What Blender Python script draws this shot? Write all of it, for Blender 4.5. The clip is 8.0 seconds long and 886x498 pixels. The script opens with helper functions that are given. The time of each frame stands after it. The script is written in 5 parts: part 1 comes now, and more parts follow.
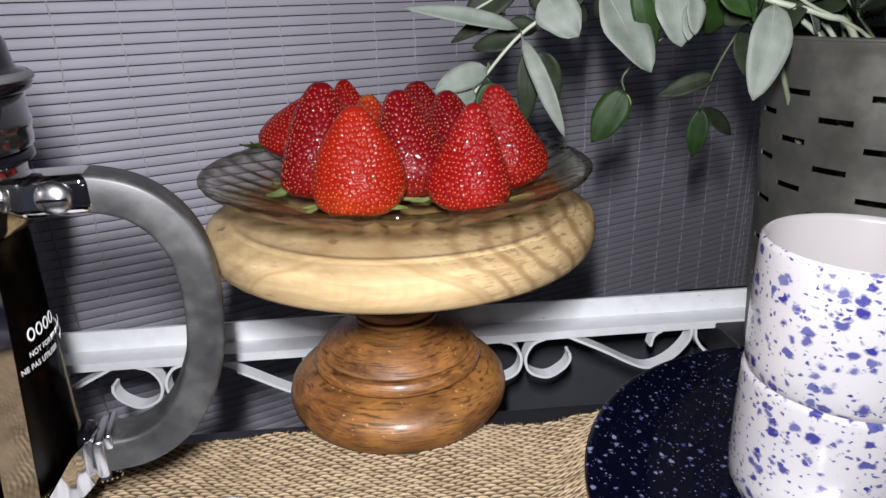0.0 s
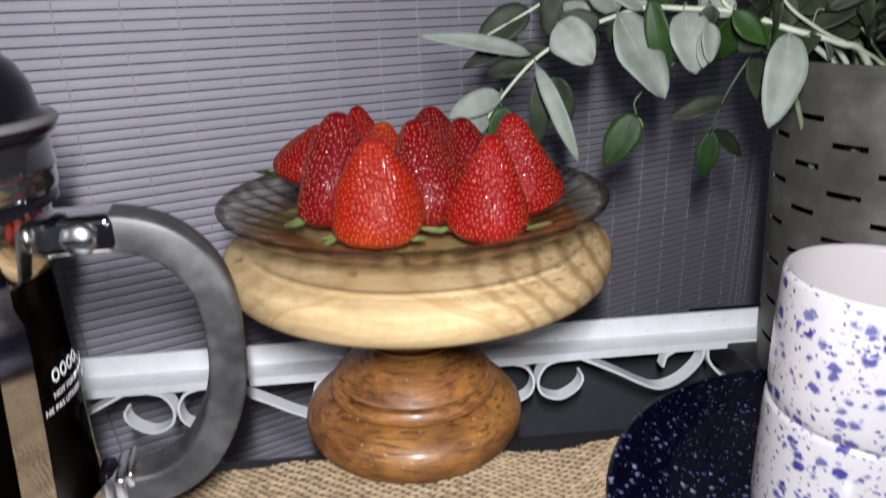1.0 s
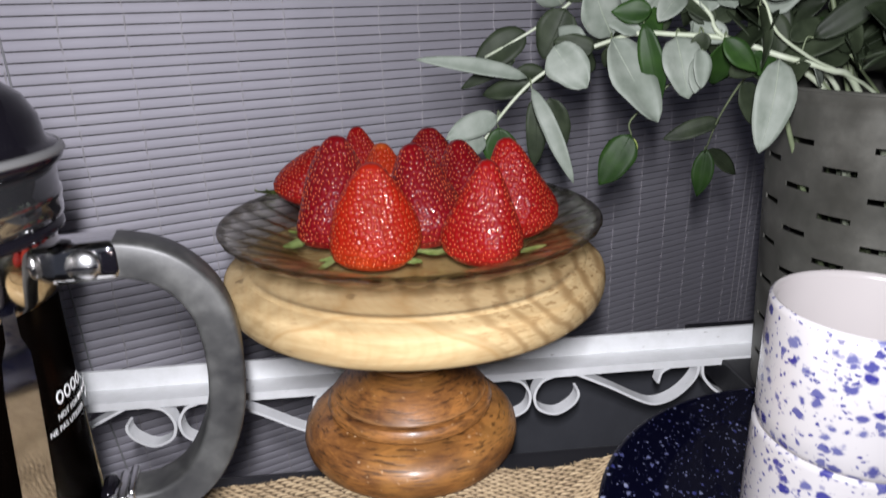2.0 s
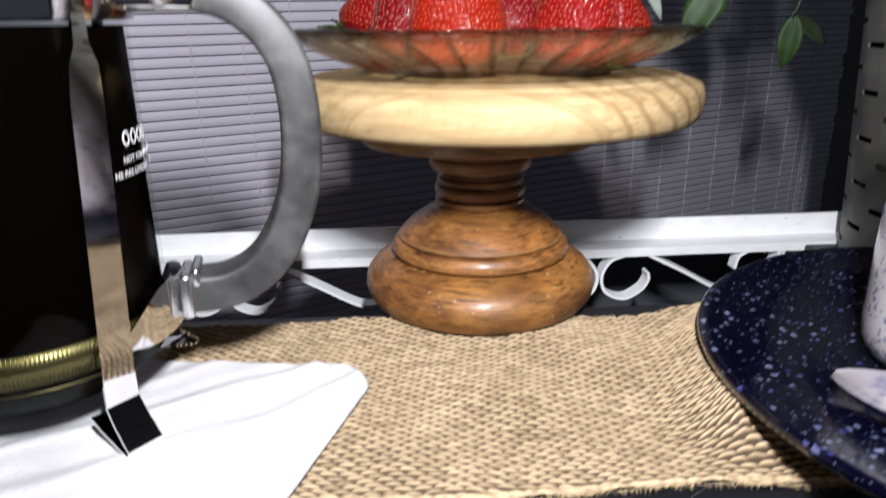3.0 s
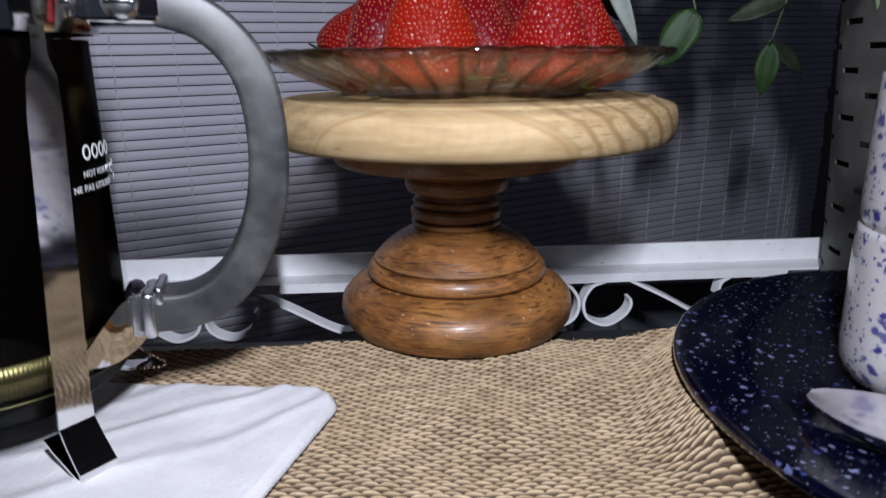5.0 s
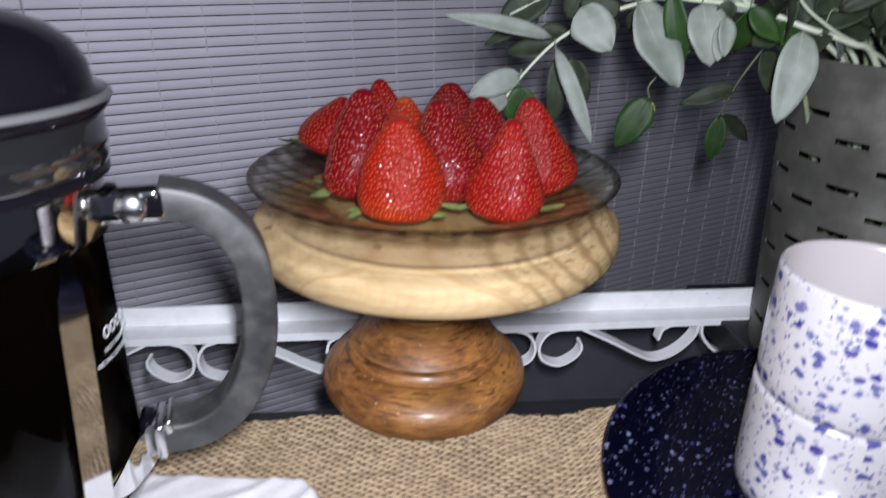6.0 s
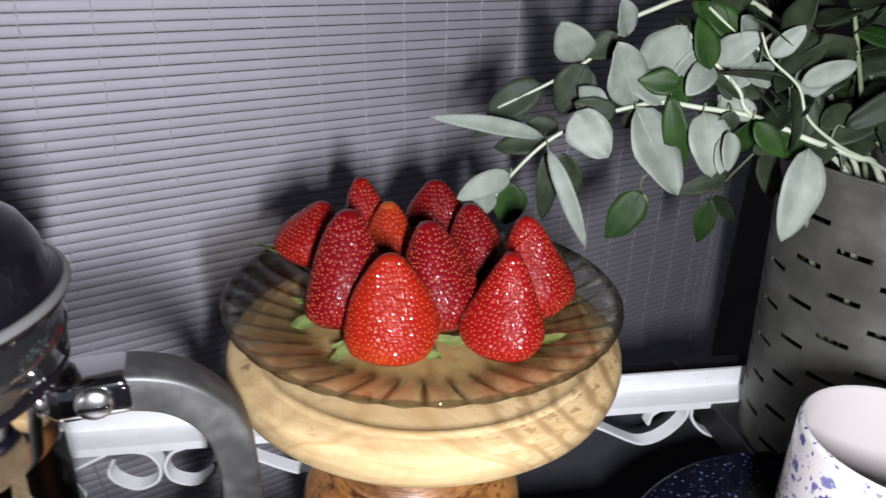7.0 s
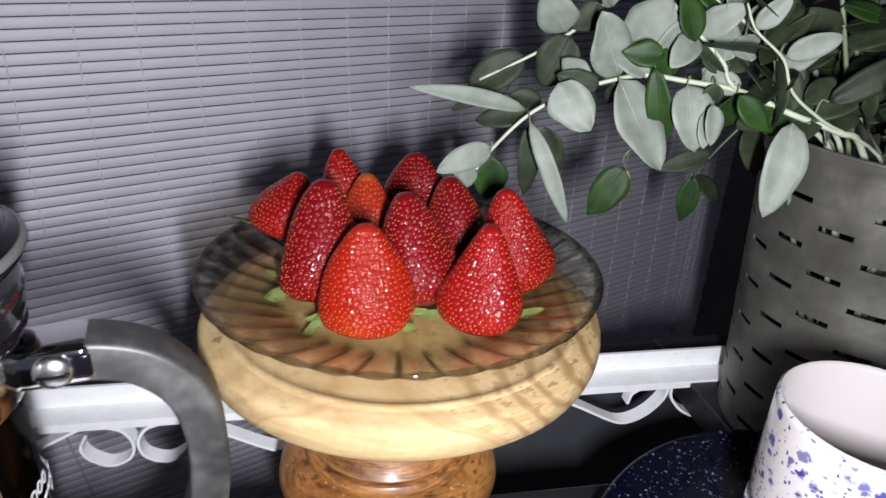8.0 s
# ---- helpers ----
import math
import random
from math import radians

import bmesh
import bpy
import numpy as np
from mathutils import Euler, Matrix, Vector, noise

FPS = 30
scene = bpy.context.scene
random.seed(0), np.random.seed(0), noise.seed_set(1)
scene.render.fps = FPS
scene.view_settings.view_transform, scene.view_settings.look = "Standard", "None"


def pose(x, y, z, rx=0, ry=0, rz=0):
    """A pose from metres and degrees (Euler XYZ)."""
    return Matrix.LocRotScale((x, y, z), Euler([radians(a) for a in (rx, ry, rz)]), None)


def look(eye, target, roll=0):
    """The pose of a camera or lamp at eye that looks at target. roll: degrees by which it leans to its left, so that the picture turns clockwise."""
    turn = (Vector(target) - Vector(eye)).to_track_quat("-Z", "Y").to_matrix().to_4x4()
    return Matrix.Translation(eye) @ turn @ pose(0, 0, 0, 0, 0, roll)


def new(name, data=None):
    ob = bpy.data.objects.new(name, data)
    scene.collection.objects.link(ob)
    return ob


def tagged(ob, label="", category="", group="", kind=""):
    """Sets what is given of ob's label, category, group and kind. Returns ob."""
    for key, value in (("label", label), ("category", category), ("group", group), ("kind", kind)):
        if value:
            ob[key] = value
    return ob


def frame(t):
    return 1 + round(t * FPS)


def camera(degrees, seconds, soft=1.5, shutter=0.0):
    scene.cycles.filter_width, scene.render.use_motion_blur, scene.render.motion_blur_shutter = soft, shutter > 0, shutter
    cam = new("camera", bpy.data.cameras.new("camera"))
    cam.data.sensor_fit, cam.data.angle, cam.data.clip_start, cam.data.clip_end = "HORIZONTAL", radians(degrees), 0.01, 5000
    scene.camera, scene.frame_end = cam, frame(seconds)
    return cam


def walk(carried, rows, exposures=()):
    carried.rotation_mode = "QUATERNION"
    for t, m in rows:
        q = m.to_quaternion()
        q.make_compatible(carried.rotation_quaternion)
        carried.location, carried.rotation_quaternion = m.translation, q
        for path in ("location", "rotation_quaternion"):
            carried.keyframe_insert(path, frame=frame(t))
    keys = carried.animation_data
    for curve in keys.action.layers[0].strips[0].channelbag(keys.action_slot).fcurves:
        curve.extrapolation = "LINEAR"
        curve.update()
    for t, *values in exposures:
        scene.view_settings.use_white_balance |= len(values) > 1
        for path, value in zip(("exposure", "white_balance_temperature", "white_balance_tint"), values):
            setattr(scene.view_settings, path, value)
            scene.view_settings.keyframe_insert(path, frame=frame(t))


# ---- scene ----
cam = camera(66.7, 8.0, 1.5, 0.5)
PATH = [
    (0, (0.015, -0.024, 0.243), (-0.038, 1.857, -0.433), -1.3),
    (0.5, (0.009, -0.023, 0.245), (-0.036, 1.858, -0.433), -1.3),
    (1, (0.004, -0.020, 0.255), (-0.042, 1.868, -0.402), -1.6),
    (1.2, (0.004, -0.017, 0.279), (-0.035, 1.893, -0.312), -2.0),
    (2.3, (0.009, -0.026, 0.246), (-0.044, 1.858, -0.422), -1.2),
    (2.5, (-0.002, -0.021, 0.218), (-0.025, 1.860, -0.459), -0.9),
    (2.7, (-0.013, -0.031, 0.194), (-0.096, 1.866, -0.432), -1.0),
    (3, (-0.025, -0.029, 0.162), (-0.143, 1.862, -0.480), -0.7),
    (3.5, (-0.030, -0.023, 0.124), (-0.126, 1.907, -0.391), -1.4),
    (4, (-0.019, -0.022, 0.119), (-0.077, 1.919, -0.359), -1.3),
    (4.2, (-0.012, -0.022, 0.115), (-0.092, 1.922, -0.346), -1.6),
    (5.3, (-0.014, -0.033, 0.182), (-0.113, 1.864, -0.441), -0.2),
    (5.5, (-0.011, -0.039, 0.205), (-0.060, 1.840, -0.483), -0.1),
    (5.8, (-0.010, -0.041, 0.251), (-0.056, 1.809, -0.504), 0.1),
    (6, (-0.007, -0.037, 0.273), (-0.045, 1.805, -0.506), 1.0),
    (6.2, (-0.003, -0.020, 0.298), (-0.007, 1.817, -0.492), 0.9),
    (6.5, (-0.011, 0.001, 0.330), (0.003, 1.844, -0.447), -1.5),
    (6.7, (-0.011, 0.010, 0.340), (-0.010, 1.840, -0.465), -0.9),
    (7, (-0.026, 0.018, 0.332), (0.052, 1.852, -0.461), 1.7),
    (7.5, (-0.017, 0.035, 0.326), (0.144, 1.849, -0.500), 2.4),
    (8, (-0.021, 0.022, 0.323), (0.099, 1.836, -0.510), 2.8),
]
EXPOSURES = [(0, 0.0, 6500, 10), (1.2, 0.0, 6500, 10), (2.5, 0.18, 6550, 10), (3.0, 0.3, 6500, 10), (3.5, -0.22, 6500, 10), (4.0, -0.52, 6300, 10), (4.2, -0.52, 6250, 10),
             (5.3, -0.42, 5950, 13), (5.5, -0.40, 5950, 13), (6.0, -0.08, 6150, 12), (6.5, 0.20, 6450, 11), (7.0, 0.27, 6450, 10), (8, 0.27, 6500, 10)]
walk(cam, [(t, look(eye, target, roll)) for t, eye, target, roll in PATH], EXPOSURES)

# ---- light: the torch beside the lens, and a faint world glow added as fill ----
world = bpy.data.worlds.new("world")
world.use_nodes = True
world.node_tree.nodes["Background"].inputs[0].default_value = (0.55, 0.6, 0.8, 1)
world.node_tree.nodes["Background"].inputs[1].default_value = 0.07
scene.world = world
torch = bpy.data.lights.new("torch", "AREA")
torch.shape, torch.size, torch.size_y = "RECTANGLE", 0.010, 0.055
torch.energy, torch.color = 3.85, (0.955, 0.955, 1.02)
torch_lamp = new("torch", torch)
torch_lamp.matrix_world = look((0.006, -0.034, 0.304), (0.0, 0.6, 0.12))


# ---- mesh helpers ----
def part(name, bm, material, parent=None, label="", smooth=True):
    me = bpy.data.meshes.new(name)
    bm.normal_update()
    bm.to_mesh(me)
    bm.free()
    if smooth:
        me.polygons.foreach_set("use_smooth", [True] * len(me.polygons))
    me.materials.append(material)
    ob = new(name, me)
    if parent is not None:
        ob.parent = parent
    if label:
        ob["label"] = label
    return ob


def thing(name, place, label, category, group="", kind="", turn=0.0):
    ob = new(name)
    ob.empty_display_size = 0.02
    ob.matrix_world = pose(*place, 0, 0, turn)
    return tagged(ob, label, category, group, kind)


def sharp(ob, degrees=35):
    ob.data.set_sharp_from_angle(angle=radians(degrees))
    return ob


def lathe(profile, seg=64, wobble=0.0, seed=0):
    """A turned body round z from (radius, height) pairs."""
    bm, rings = bmesh.new(), []
    for r, z in profile:
        if r < 1e-5:
            rings.append([bm.verts.new((0, 0, z))])
        else:
            row = []
            for k in range(seg):
                a = 2 * math.pi * k / seg
                q = r * (1 + wobble * noise.noise((math.cos(a) * 2 + seed, math.sin(a) * 2, z * 30)))
                row.append(bm.verts.new((q * math.cos(a), q * math.sin(a), z)))
            rings.append(row)
    for a, b in zip(rings, rings[1:]):
        if len(a) == 1 and len(b) == 1:
            continue
        for k in range(seg):
            n = (k + 1) % seg
            if len(a) == 1:
                bm.faces.new((a[0], b[n], b[k]))
            elif len(b) == 1:
                bm.faces.new((a[k], a[n], b[0]))
            else:
                bm.faces.new((a[k], a[n], b[n], b[k]))
    bmesh.ops.recalc_face_normals(bm, faces=bm.faces)
    return bm


def box(x0, y0, z0, x1, y1, z1, bevel=0.0, seg=2):
    bm = bmesh.new()
    bmesh.ops.create_cube(bm, size=1)
    for v in bm.verts:
        v.co = Vector(((x0 + x1) / 2 + v.co.x * (x1 - x0), (y0 + y1) / 2 + v.co.y * (y1 - y0), (z0 + z1) / 2 + v.co.z * (z1 - z0)))
    if bevel:
        bmesh.ops.bevel(bm, geom=bm.edges[:], offset=bevel, segments=seg, affect="EDGES", profile=0.5)
    return bm


def smooth_path(pts, steps=6):
    """Catmull-Rom through the points."""
    pts = [Vector(p) for p in pts]
    full = [2 * pts[0] - pts[1]] + pts + [2 * pts[-1] - pts[-2]]
    out = []
    for a, b, c, d in zip(full, full[1:], full[2:], full[3:]):
        for k in range(steps):
            t = k / steps
            out.append(0.5 * (2 * b + (c - a) * t + (2 * a - 5 * b + 4 * c - d) * t * t + (3 * b - a - 3 * c + d) * t ** 3))
    return out + [pts[-1]]


def sweep(path, section, up=(0, 0, 1), scale=None, bm=None):
    """Sweeps a closed 2D section (side, up) along a path of vectors."""
    bm = bm or bmesh.new()
    rings = []
    for k, p in enumerate(path):
        way = (path[min(k + 1, len(path) - 1)] - path[max(k - 1, 0)]).normalized()
        side = way.cross(Vector(up))
        side = side.normalized() if side.length > 1e-4 else Vector((1, 0, 0))
        top = side.cross(way)
        s = scale[k] if scale else 1.0
        rings.append([bm.verts.new(p + side * a * s + top * b * s) for a, b in section])
    n = len(section)
    for a, b in zip(rings, rings[1:]):
        for k in range(n):
            bm.faces.new((a[k], a[(k + 1) % n], b[(k + 1) % n], b[k]))
    bm.faces.new(rings[0][::-1])
    bm.faces.new(rings[-1])
    return bm


def ring_section(r, n=8):
    return [(r * math.cos(2 * math.pi * k / n), r * math.sin(2 * math.pi * k / n)) for k in range(n)]


def grid_mesh(name, xs, ys, height, material, parent=None, thick=0.0, keep=None, value=None):
    """A sheet over xs by ys with z = height(X, Y); value(X, Y) is stored as the attribute 'weave'."""
    X, Y = np.meshgrid(xs, ys)
    Z = height(X, Y)
    nx, ny = len(xs), len(ys)
    co = np.stack([X, Y, Z], -1).reshape(-1, 3)
    i = np.arange(nx * ny).reshape(ny, nx)
    faces = np.stack([i[:-1, :-1], i[:-1, 1:], i[1:, 1:], i[1:, :-1]], -1).reshape(-1, 4)
    if keep is not None:
        K = keep(X, Y)
        ok = K[:-1, :-1] & K[:-1, 1:] & K[1:, 1:] & K[1:, :-1]
        faces = faces[ok.reshape(-1)]
    me = bpy.data.meshes.new(name)
    me.vertices.add(len(co))
    me.vertices.foreach_set("co", co.reshape(-1))
    me.loops.add(len(faces) * 4)
    me.loops.foreach_set("vertex_index", faces.reshape(-1))
    me.polygons.add(len(faces))
    me.polygons.foreach_set("loop_start", np.arange(0, len(faces) * 4, 4))
    me.polygons.foreach_set("use_smooth", [True] * len(faces))
    if value is not None:
        at = me.attributes.new("weave", "FLOAT", "POINT")
        at.data.foreach_set("value", value(X, Y).reshape(-1).astype(np.float32))
    me.update()
    me.validate()
    me.materials.append(material)
    ob = new(name, me)
    if thick:
        mod = ob.modifiers.new("thickness", "SOLIDIFY")
        mod.thickness, mod.offset = thick, -1
    if parent is not None:
        ob.parent = parent
    return ob


# ---- materials ----
class Mat:
    def __init__(self, name, rough=0.5, metal=0.0, base=(0.5, 0.5, 0.5), **more):
        self.m = bpy.data.materials.new(name)
        self.m.use_nodes = True
        self.t = self.m.node_tree
        self.b = self.t.nodes["Principled BSDF"]
        self.put("Base Color", (*base, 1))
        self.put("Roughness", rough)
        self.put("Metallic", metal)
        for key, value in more.items():
            self.put(key.replace("_", " "), value)

    def put(self, socket, value):
        if isinstance(value, bpy.types.NodeSocket):
            self.t.links.new(value, self.b.inputs[socket])
        else:
            self.b.inputs[socket].default_value = value

    def node(self, kind, **inputs):
        n = self.t.nodes.new(kind)
        for key, value in inputs.items():
            self.link(n, key.replace("_", " "), value)
        return n

    def link(self, n, key, value):
        s = n.inputs[int(key[1:])] if key[0] == "i" and key[1:].isdigit() else n.inputs[key]
        if isinstance(value, bpy.types.NodeSocket):
            self.t.links.new(value, s)
        else:
            s.default_value = value

    def coord(self, scale=(1, 1, 1), turn=(0, 0, 0), kind="Object"):
        c = self.t.nodes.new("ShaderNodeTexCoord")
        m = self.node("ShaderNodeMapping", Vector=c.outputs[kind], Scale=scale, Rotation=turn)
        return m.outputs[0]

    def noise(self, scale, vector=None, detail=3.0, rough=0.5, distortion=0.0):
        return self.node("ShaderNodeTexNoise", Vector=vector or self.coord(), Scale=scale, Detail=detail, Roughness=rough, Distortion=distortion).outputs[0]

    def ramp(self, value, *stops):
        n = self.node("ShaderNodeValToRGB", Fac=value)
        e = n.color_ramp.elements
        while len(e) < len(stops):
            e.new(0.5)
        for el, (p, c) in zip(e, stops):
            el.position, el.color = p, (*c, 1) if len(c) == 3 else c
        return n.outputs[0]

    def maths(self, op, a, b=0.0, c=0.0):
        n = self.node("ShaderNodeMath", i0=a, i1=b, i2=c)
        n.operation = op
        return n.outputs[0]

    def mix(self, fac, a, b, how="MIX"):
        n = self.t.nodes.new("ShaderNodeMix")
        n.data_type, n.blend_type = "RGBA", how
        for s, v in ((n.inputs[0], fac), (n.inputs[6], a), (n.inputs[7], b)):
            if isinstance(v, bpy.types.NodeSocket):
                self.t.links.new(v, s)
            else:
                s.default_value = (*v, 1) if isinstance(v, tuple) and len(v) == 3 else v
        return n.outputs[2]

    def bump(self, height, strength=0.3, distance=0.001):
        self.put("Normal", self.node("ShaderNodeBump", Height=height, Strength=strength, Distance=distance).outputs[0])


def wood_material(name, light, dark, rough, stretch, fleck, coat=0.0):
    """Stained wood: long grain, dark blotches, pores and a few scuffs."""
    m = Mat(name, rough, Coat_Weight=coat, Coat_Roughness=0.24)
    grain = m.noise(95, m.coord(stretch, (0.2, 0.1, 0)), 7, 0.7, 0.9)
    broad = m.noise(26, m.coord((1, 1, 1.6)), 5, 0.65)
    col = m.ramp(grain, (0.30, dark), (0.46, tuple(0.5 * (p + q) for p, q in zip(light, dark))), (0.60, light), (0.78, tuple(min(1, c * 1.35) for c in light)))
    blot = m.ramp(broad, (0.44, (0, 0, 0)), (0.66, (1, 1, 1)))
    col = m.mix(m.maths("MULTIPLY", blot, 0.75), col, dark)
    gold = m.ramp(m.noise(19, m.coord((1, 1, 2.2), (0, 0.4, 0)), 4, 0.6, 0.6), (0.47, (0, 0, 0)), (0.64, (1, 1, 1)))
    col = m.mix(m.maths("MULTIPLY", gold, 0.42), col, tuple(min(1, c * k) for c, k in zip(light, (1.35, 1.55, 1.5))))
    pores = m.ramp(m.noise(520, m.coord((stretch[0] * 0.35, stretch[1] * 0.35, stretch[2] * 0.9)), 3), (0.55, (0, 0, 0)), (0.66, (1, 1, 1)))
    col = m.mix(m.maths("MULTIPLY", pores, fleck), col, tuple(c * 0.3 for c in dark))
    scuff = m.ramp(m.noise(260, m.coord((1, 1, 1.6)), 2), (0.70, (0, 0, 0)), (0.73, (1, 1, 1)))
    col = m.mix(m.maths("MULTIPLY", scuff, 0.6), col, (0.62, 0.42, 0.24))
    worn = m.node("ShaderNodeMapRange", Value=m.node("ShaderNodeNewGeometry").outputs["Pointiness"])
    worn.inputs[1].default_value, worn.inputs[2].default_value = 0.535, 0.60
    col = m.mix(m.maths("MULTIPLY", worn.outputs[0], m.maths("MULTIPLY_ADD", m.noise(80), 0.8, 0.15)), col, (0.46, 0.25, 0.10))
    m.put("Base Color", col)
    m.bump(m.maths("SUBTRACT", grain, pores), 0.3, 0.0006)
    m.put("Roughness", m.maths("MULTIPLY_ADD", broad, 0.3, rough - 0.14))
    return m.m


walnut = wood_material("walnut", (0.345, 0.142, 0.036), (0.068, 0.023, 0.007), 0.46, (0.30, 0.8, 2.2), 0.7, 0.26)


walnut_light = wood_material("walnut_light", (0.43, 0.205, 0.062), (0.120, 0.044, 0.013), 0.46, (0.30, 0.8, 2.2), 0.5, 0.20)


def pale_wood():
    """Pale turned wood: faint cathedral arcs on the side, end-grain pores where the rings run out, dark nicks."""
    m = Mat("pale_wood", 0.6, Specular_IOR_Level=0.25)
    tilt = m.coord((1, 1, 1), (radians(12), radians(64), radians(25)))
    warp = m.noise(16, None, 3)
    shift = m.node("ShaderNodeVectorMath", i0=m.node("ShaderNodeCombineXYZ", X=warp, Y=warp).outputs[0], i1=(0.05, 0.03, 0.0), i2=tilt)
    shift.operation = "MULTIPLY_ADD"
    rings = m.node("ShaderNodeTexWave", Vector=shift.outputs[0], Scale=62.0, Distortion=2.2, Detail=4.0, Detail_Scale=1.2)
    rings.wave_type, rings.rings_direction = "RINGS", "X"
    grain = m.noise(70, m.coord((0.3, 0.8, 2.4)), 6, 0.65, 0.5)
    col = m.ramp(grain, (0.28, (0.315, 0.215, 0.102)), (0.50, (0.415, 0.300, 0.152)), (0.72, (0.50, 0.375, 0.205)))
    lines = m.ramp(rings.outputs[1], (0.55, (0, 0, 0)), (0.95, (1, 1, 1)))
    col = m.mix(m.maths("MULTIPLY", lines, 0.13), col, (0.34, 0.19, 0.07))
    at = m.node("ShaderNodeSeparateXYZ", Vector=m.coord())
    x, z = at.outputs[0], at.outputs[2]
    u = m.maths("MULTIPLY", m.maths("ADD", x, m.maths("MULTIPLY_ADD", warp, 0.02, 0.0035)), 1 / 0.057)
    v = m.maths("MULTIPLY", m.maths("SUBTRACT", z, 0.109), 1 / 0.0255)
    arch = m.maths("SQRT", m.maths("ADD", m.maths("MULTIPLY", u, u), m.maths("MULTIPLY", v, v)))
    outside = m.node("ShaderNodeMapRange", Value=arch)
    outside.inputs[1].default_value, outside.inputs[2].default_value = 0.98, 1.10
    line = m.ramp(m.maths("ABSOLUTE", m.maths("SUBTRACT", arch, 1.0)), (0.0, (1, 1, 1)), (0.035, (0, 0, 0)))
    col = m.mix(m.maths("MULTIPLY", line, 0.5), col, (0.27, 0.15, 0.05))
    bands = m.ramp(m.maths("SINE", m.maths("MULTIPLY_ADD", arch, 30.0, m.maths("MULTIPLY", grain, 3.0))), (0.2, (0, 0, 0)), (1.0, (1, 1, 1)))
    right = m.node("ShaderNodeMapRange", Value=x)
    right.inputs[1].default_value, right.inputs[2].default_value, right.inputs[3].default_value = -0.03, 0.09, 0.25
    ticks = m.ramp(m.noise(520, m.coord((0.30, 0.30, 2.6), (0, radians(30), 0)), 2), (0.585, (0, 0, 0)), (0.64, (1, 1, 1)))
    marks = m.maths("MULTIPLY", m.maths("MULTIPLY", m.maths("MAXIMUM", m.maths("MULTIPLY", ticks, 0.75), m.maths("MULTIPLY", bands, 0.8)), outside.outputs[0]), right.outputs[0])
    col = m.mix(m.maths("MULTIPLY", marks, 0.9), col, (0.17, 0.092, 0.032))
    few = m.ramp(m.noise(190, m.coord((0.4, 0.4, 1.4)), 2), (0.68, (0, 0, 0)), (0.73, (1, 1, 1)))
    some = m.ramp(m.noise(17, m.coord()), (0.50, (0, 0, 0)), (0.64, (1, 1, 1)))
    col = m.mix(m.maths("MULTIPLY", m.maths("MULTIPLY", few, some), 0.85), col, (0.09, 0.05, 0.022))
    m.put("Base Color", col)
    m.bump(m.maths("SUBTRACT", grain, m.maths("MULTIPLY", few, some)), 0.3, 0.0006)
    return m.m


beech = pale_wood()


def glass_material(name, tint, share, rough=0.03, ior=1.45, shine=0.04, edge=0.5, rim=None):
    """Thin coloured glass: part of the light goes straight through, part is bent, more so in a thick rim."""
    m = Mat(name)
    t = m.t
    if rim:
        flat = m.node("ShaderNodeVectorMath", i0=m.coord(), i1=(1, 1, 0))
        flat.operation = "MULTIPLY"
        far = m.node("ShaderNodeVectorMath", i0=flat.outputs[0])
        far.operation = "LENGTH"
        out = m.node("ShaderNodeMapRange", Value=far.outputs["Value"])
        for k, v in ((1, rim[0]), (2, rim[1]), (3, share), (4, rim[2])):
            out.inputs[k].default_value = v
        share = out.outputs[0]
        # darker ribs and lip: thicker glass, and the flutes' refractions put into the tint
        at = m.node("ShaderNodeSeparateXYZ", Vector=m.coord())
        wave = m.maths("ABSOLUTE", m.maths("SINE", m.maths("MULTIPLY", m.maths("ARCTAN2", at.outputs[1], at.outputs[0]), 18.0)))
        rib = m.node("ShaderNodeMapRange", Value=wave)
        lip = m.node("ShaderNodeMapRange", Value=far.outputs["Value"])
        for n, low, high, a, b in ((rib, 0.08, 0.50, 0.9, 0.0), (lip, 0.1128, 0.1155, 0.0, 1.0)):
            for k, v in ((1, low), (2, high), (3, a), (4, b)):
                n.inputs[k].default_value = v
        inner = m.node("ShaderNodeMapRange", Value=far.outputs["Value"])
        inner.inputs[1].default_value, inner.inputs[2].default_value = 0.066, 0.078
        thick = m.maths("MAXIMUM", m.maths("MULTIPLY", rib.outputs[0], inner.outputs[0]), lip.outputs[0])
        outer = m.node("ShaderNodeMapRange", Value=far.outputs["Value"])
        outer.inputs[1].default_value, outer.inputs[2].default_value = 0.064, 0.074
        tint = m.mix(outer.outputs[0], tint, (0.955, 0.94, 0.895))
        tint = m.mix(thick, tint, (0.42, 0.40, 0.345))
    else:
        tint = (*tint, 1)
    clear = m.node("ShaderNodeBsdfTransparent", Color=tint)
    bent = m.node("ShaderNodeBsdfGlass", Color=tint, Roughness=rough, IOR=ior)
    gloss = m.node("ShaderNodeBsdfGlossy", Color=(1, 1, 1, 1), Roughness=rough)
    both = m.node("ShaderNodeMixShader", Fac=share)
    t.links.new(clear.outputs[0], both.inputs[1])
    t.links.new(bent.outputs[0], both.inputs[2])
    face = m.node("ShaderNodeLayerWeight", Blend=0.5)
    top = m.node("ShaderNodeMixShader", Fac=m.maths("MULTIPLY_ADD", m.maths("POWER", face.outputs[1], 4.0), edge, shine))
    t.links.new(both.outputs[0], top.inputs[1])
    t.links.new(gloss.outputs[0], top.inputs[2])
    t.links.new(top.outputs[0], t.nodes["Material Output"].inputs[0])
    return m.m


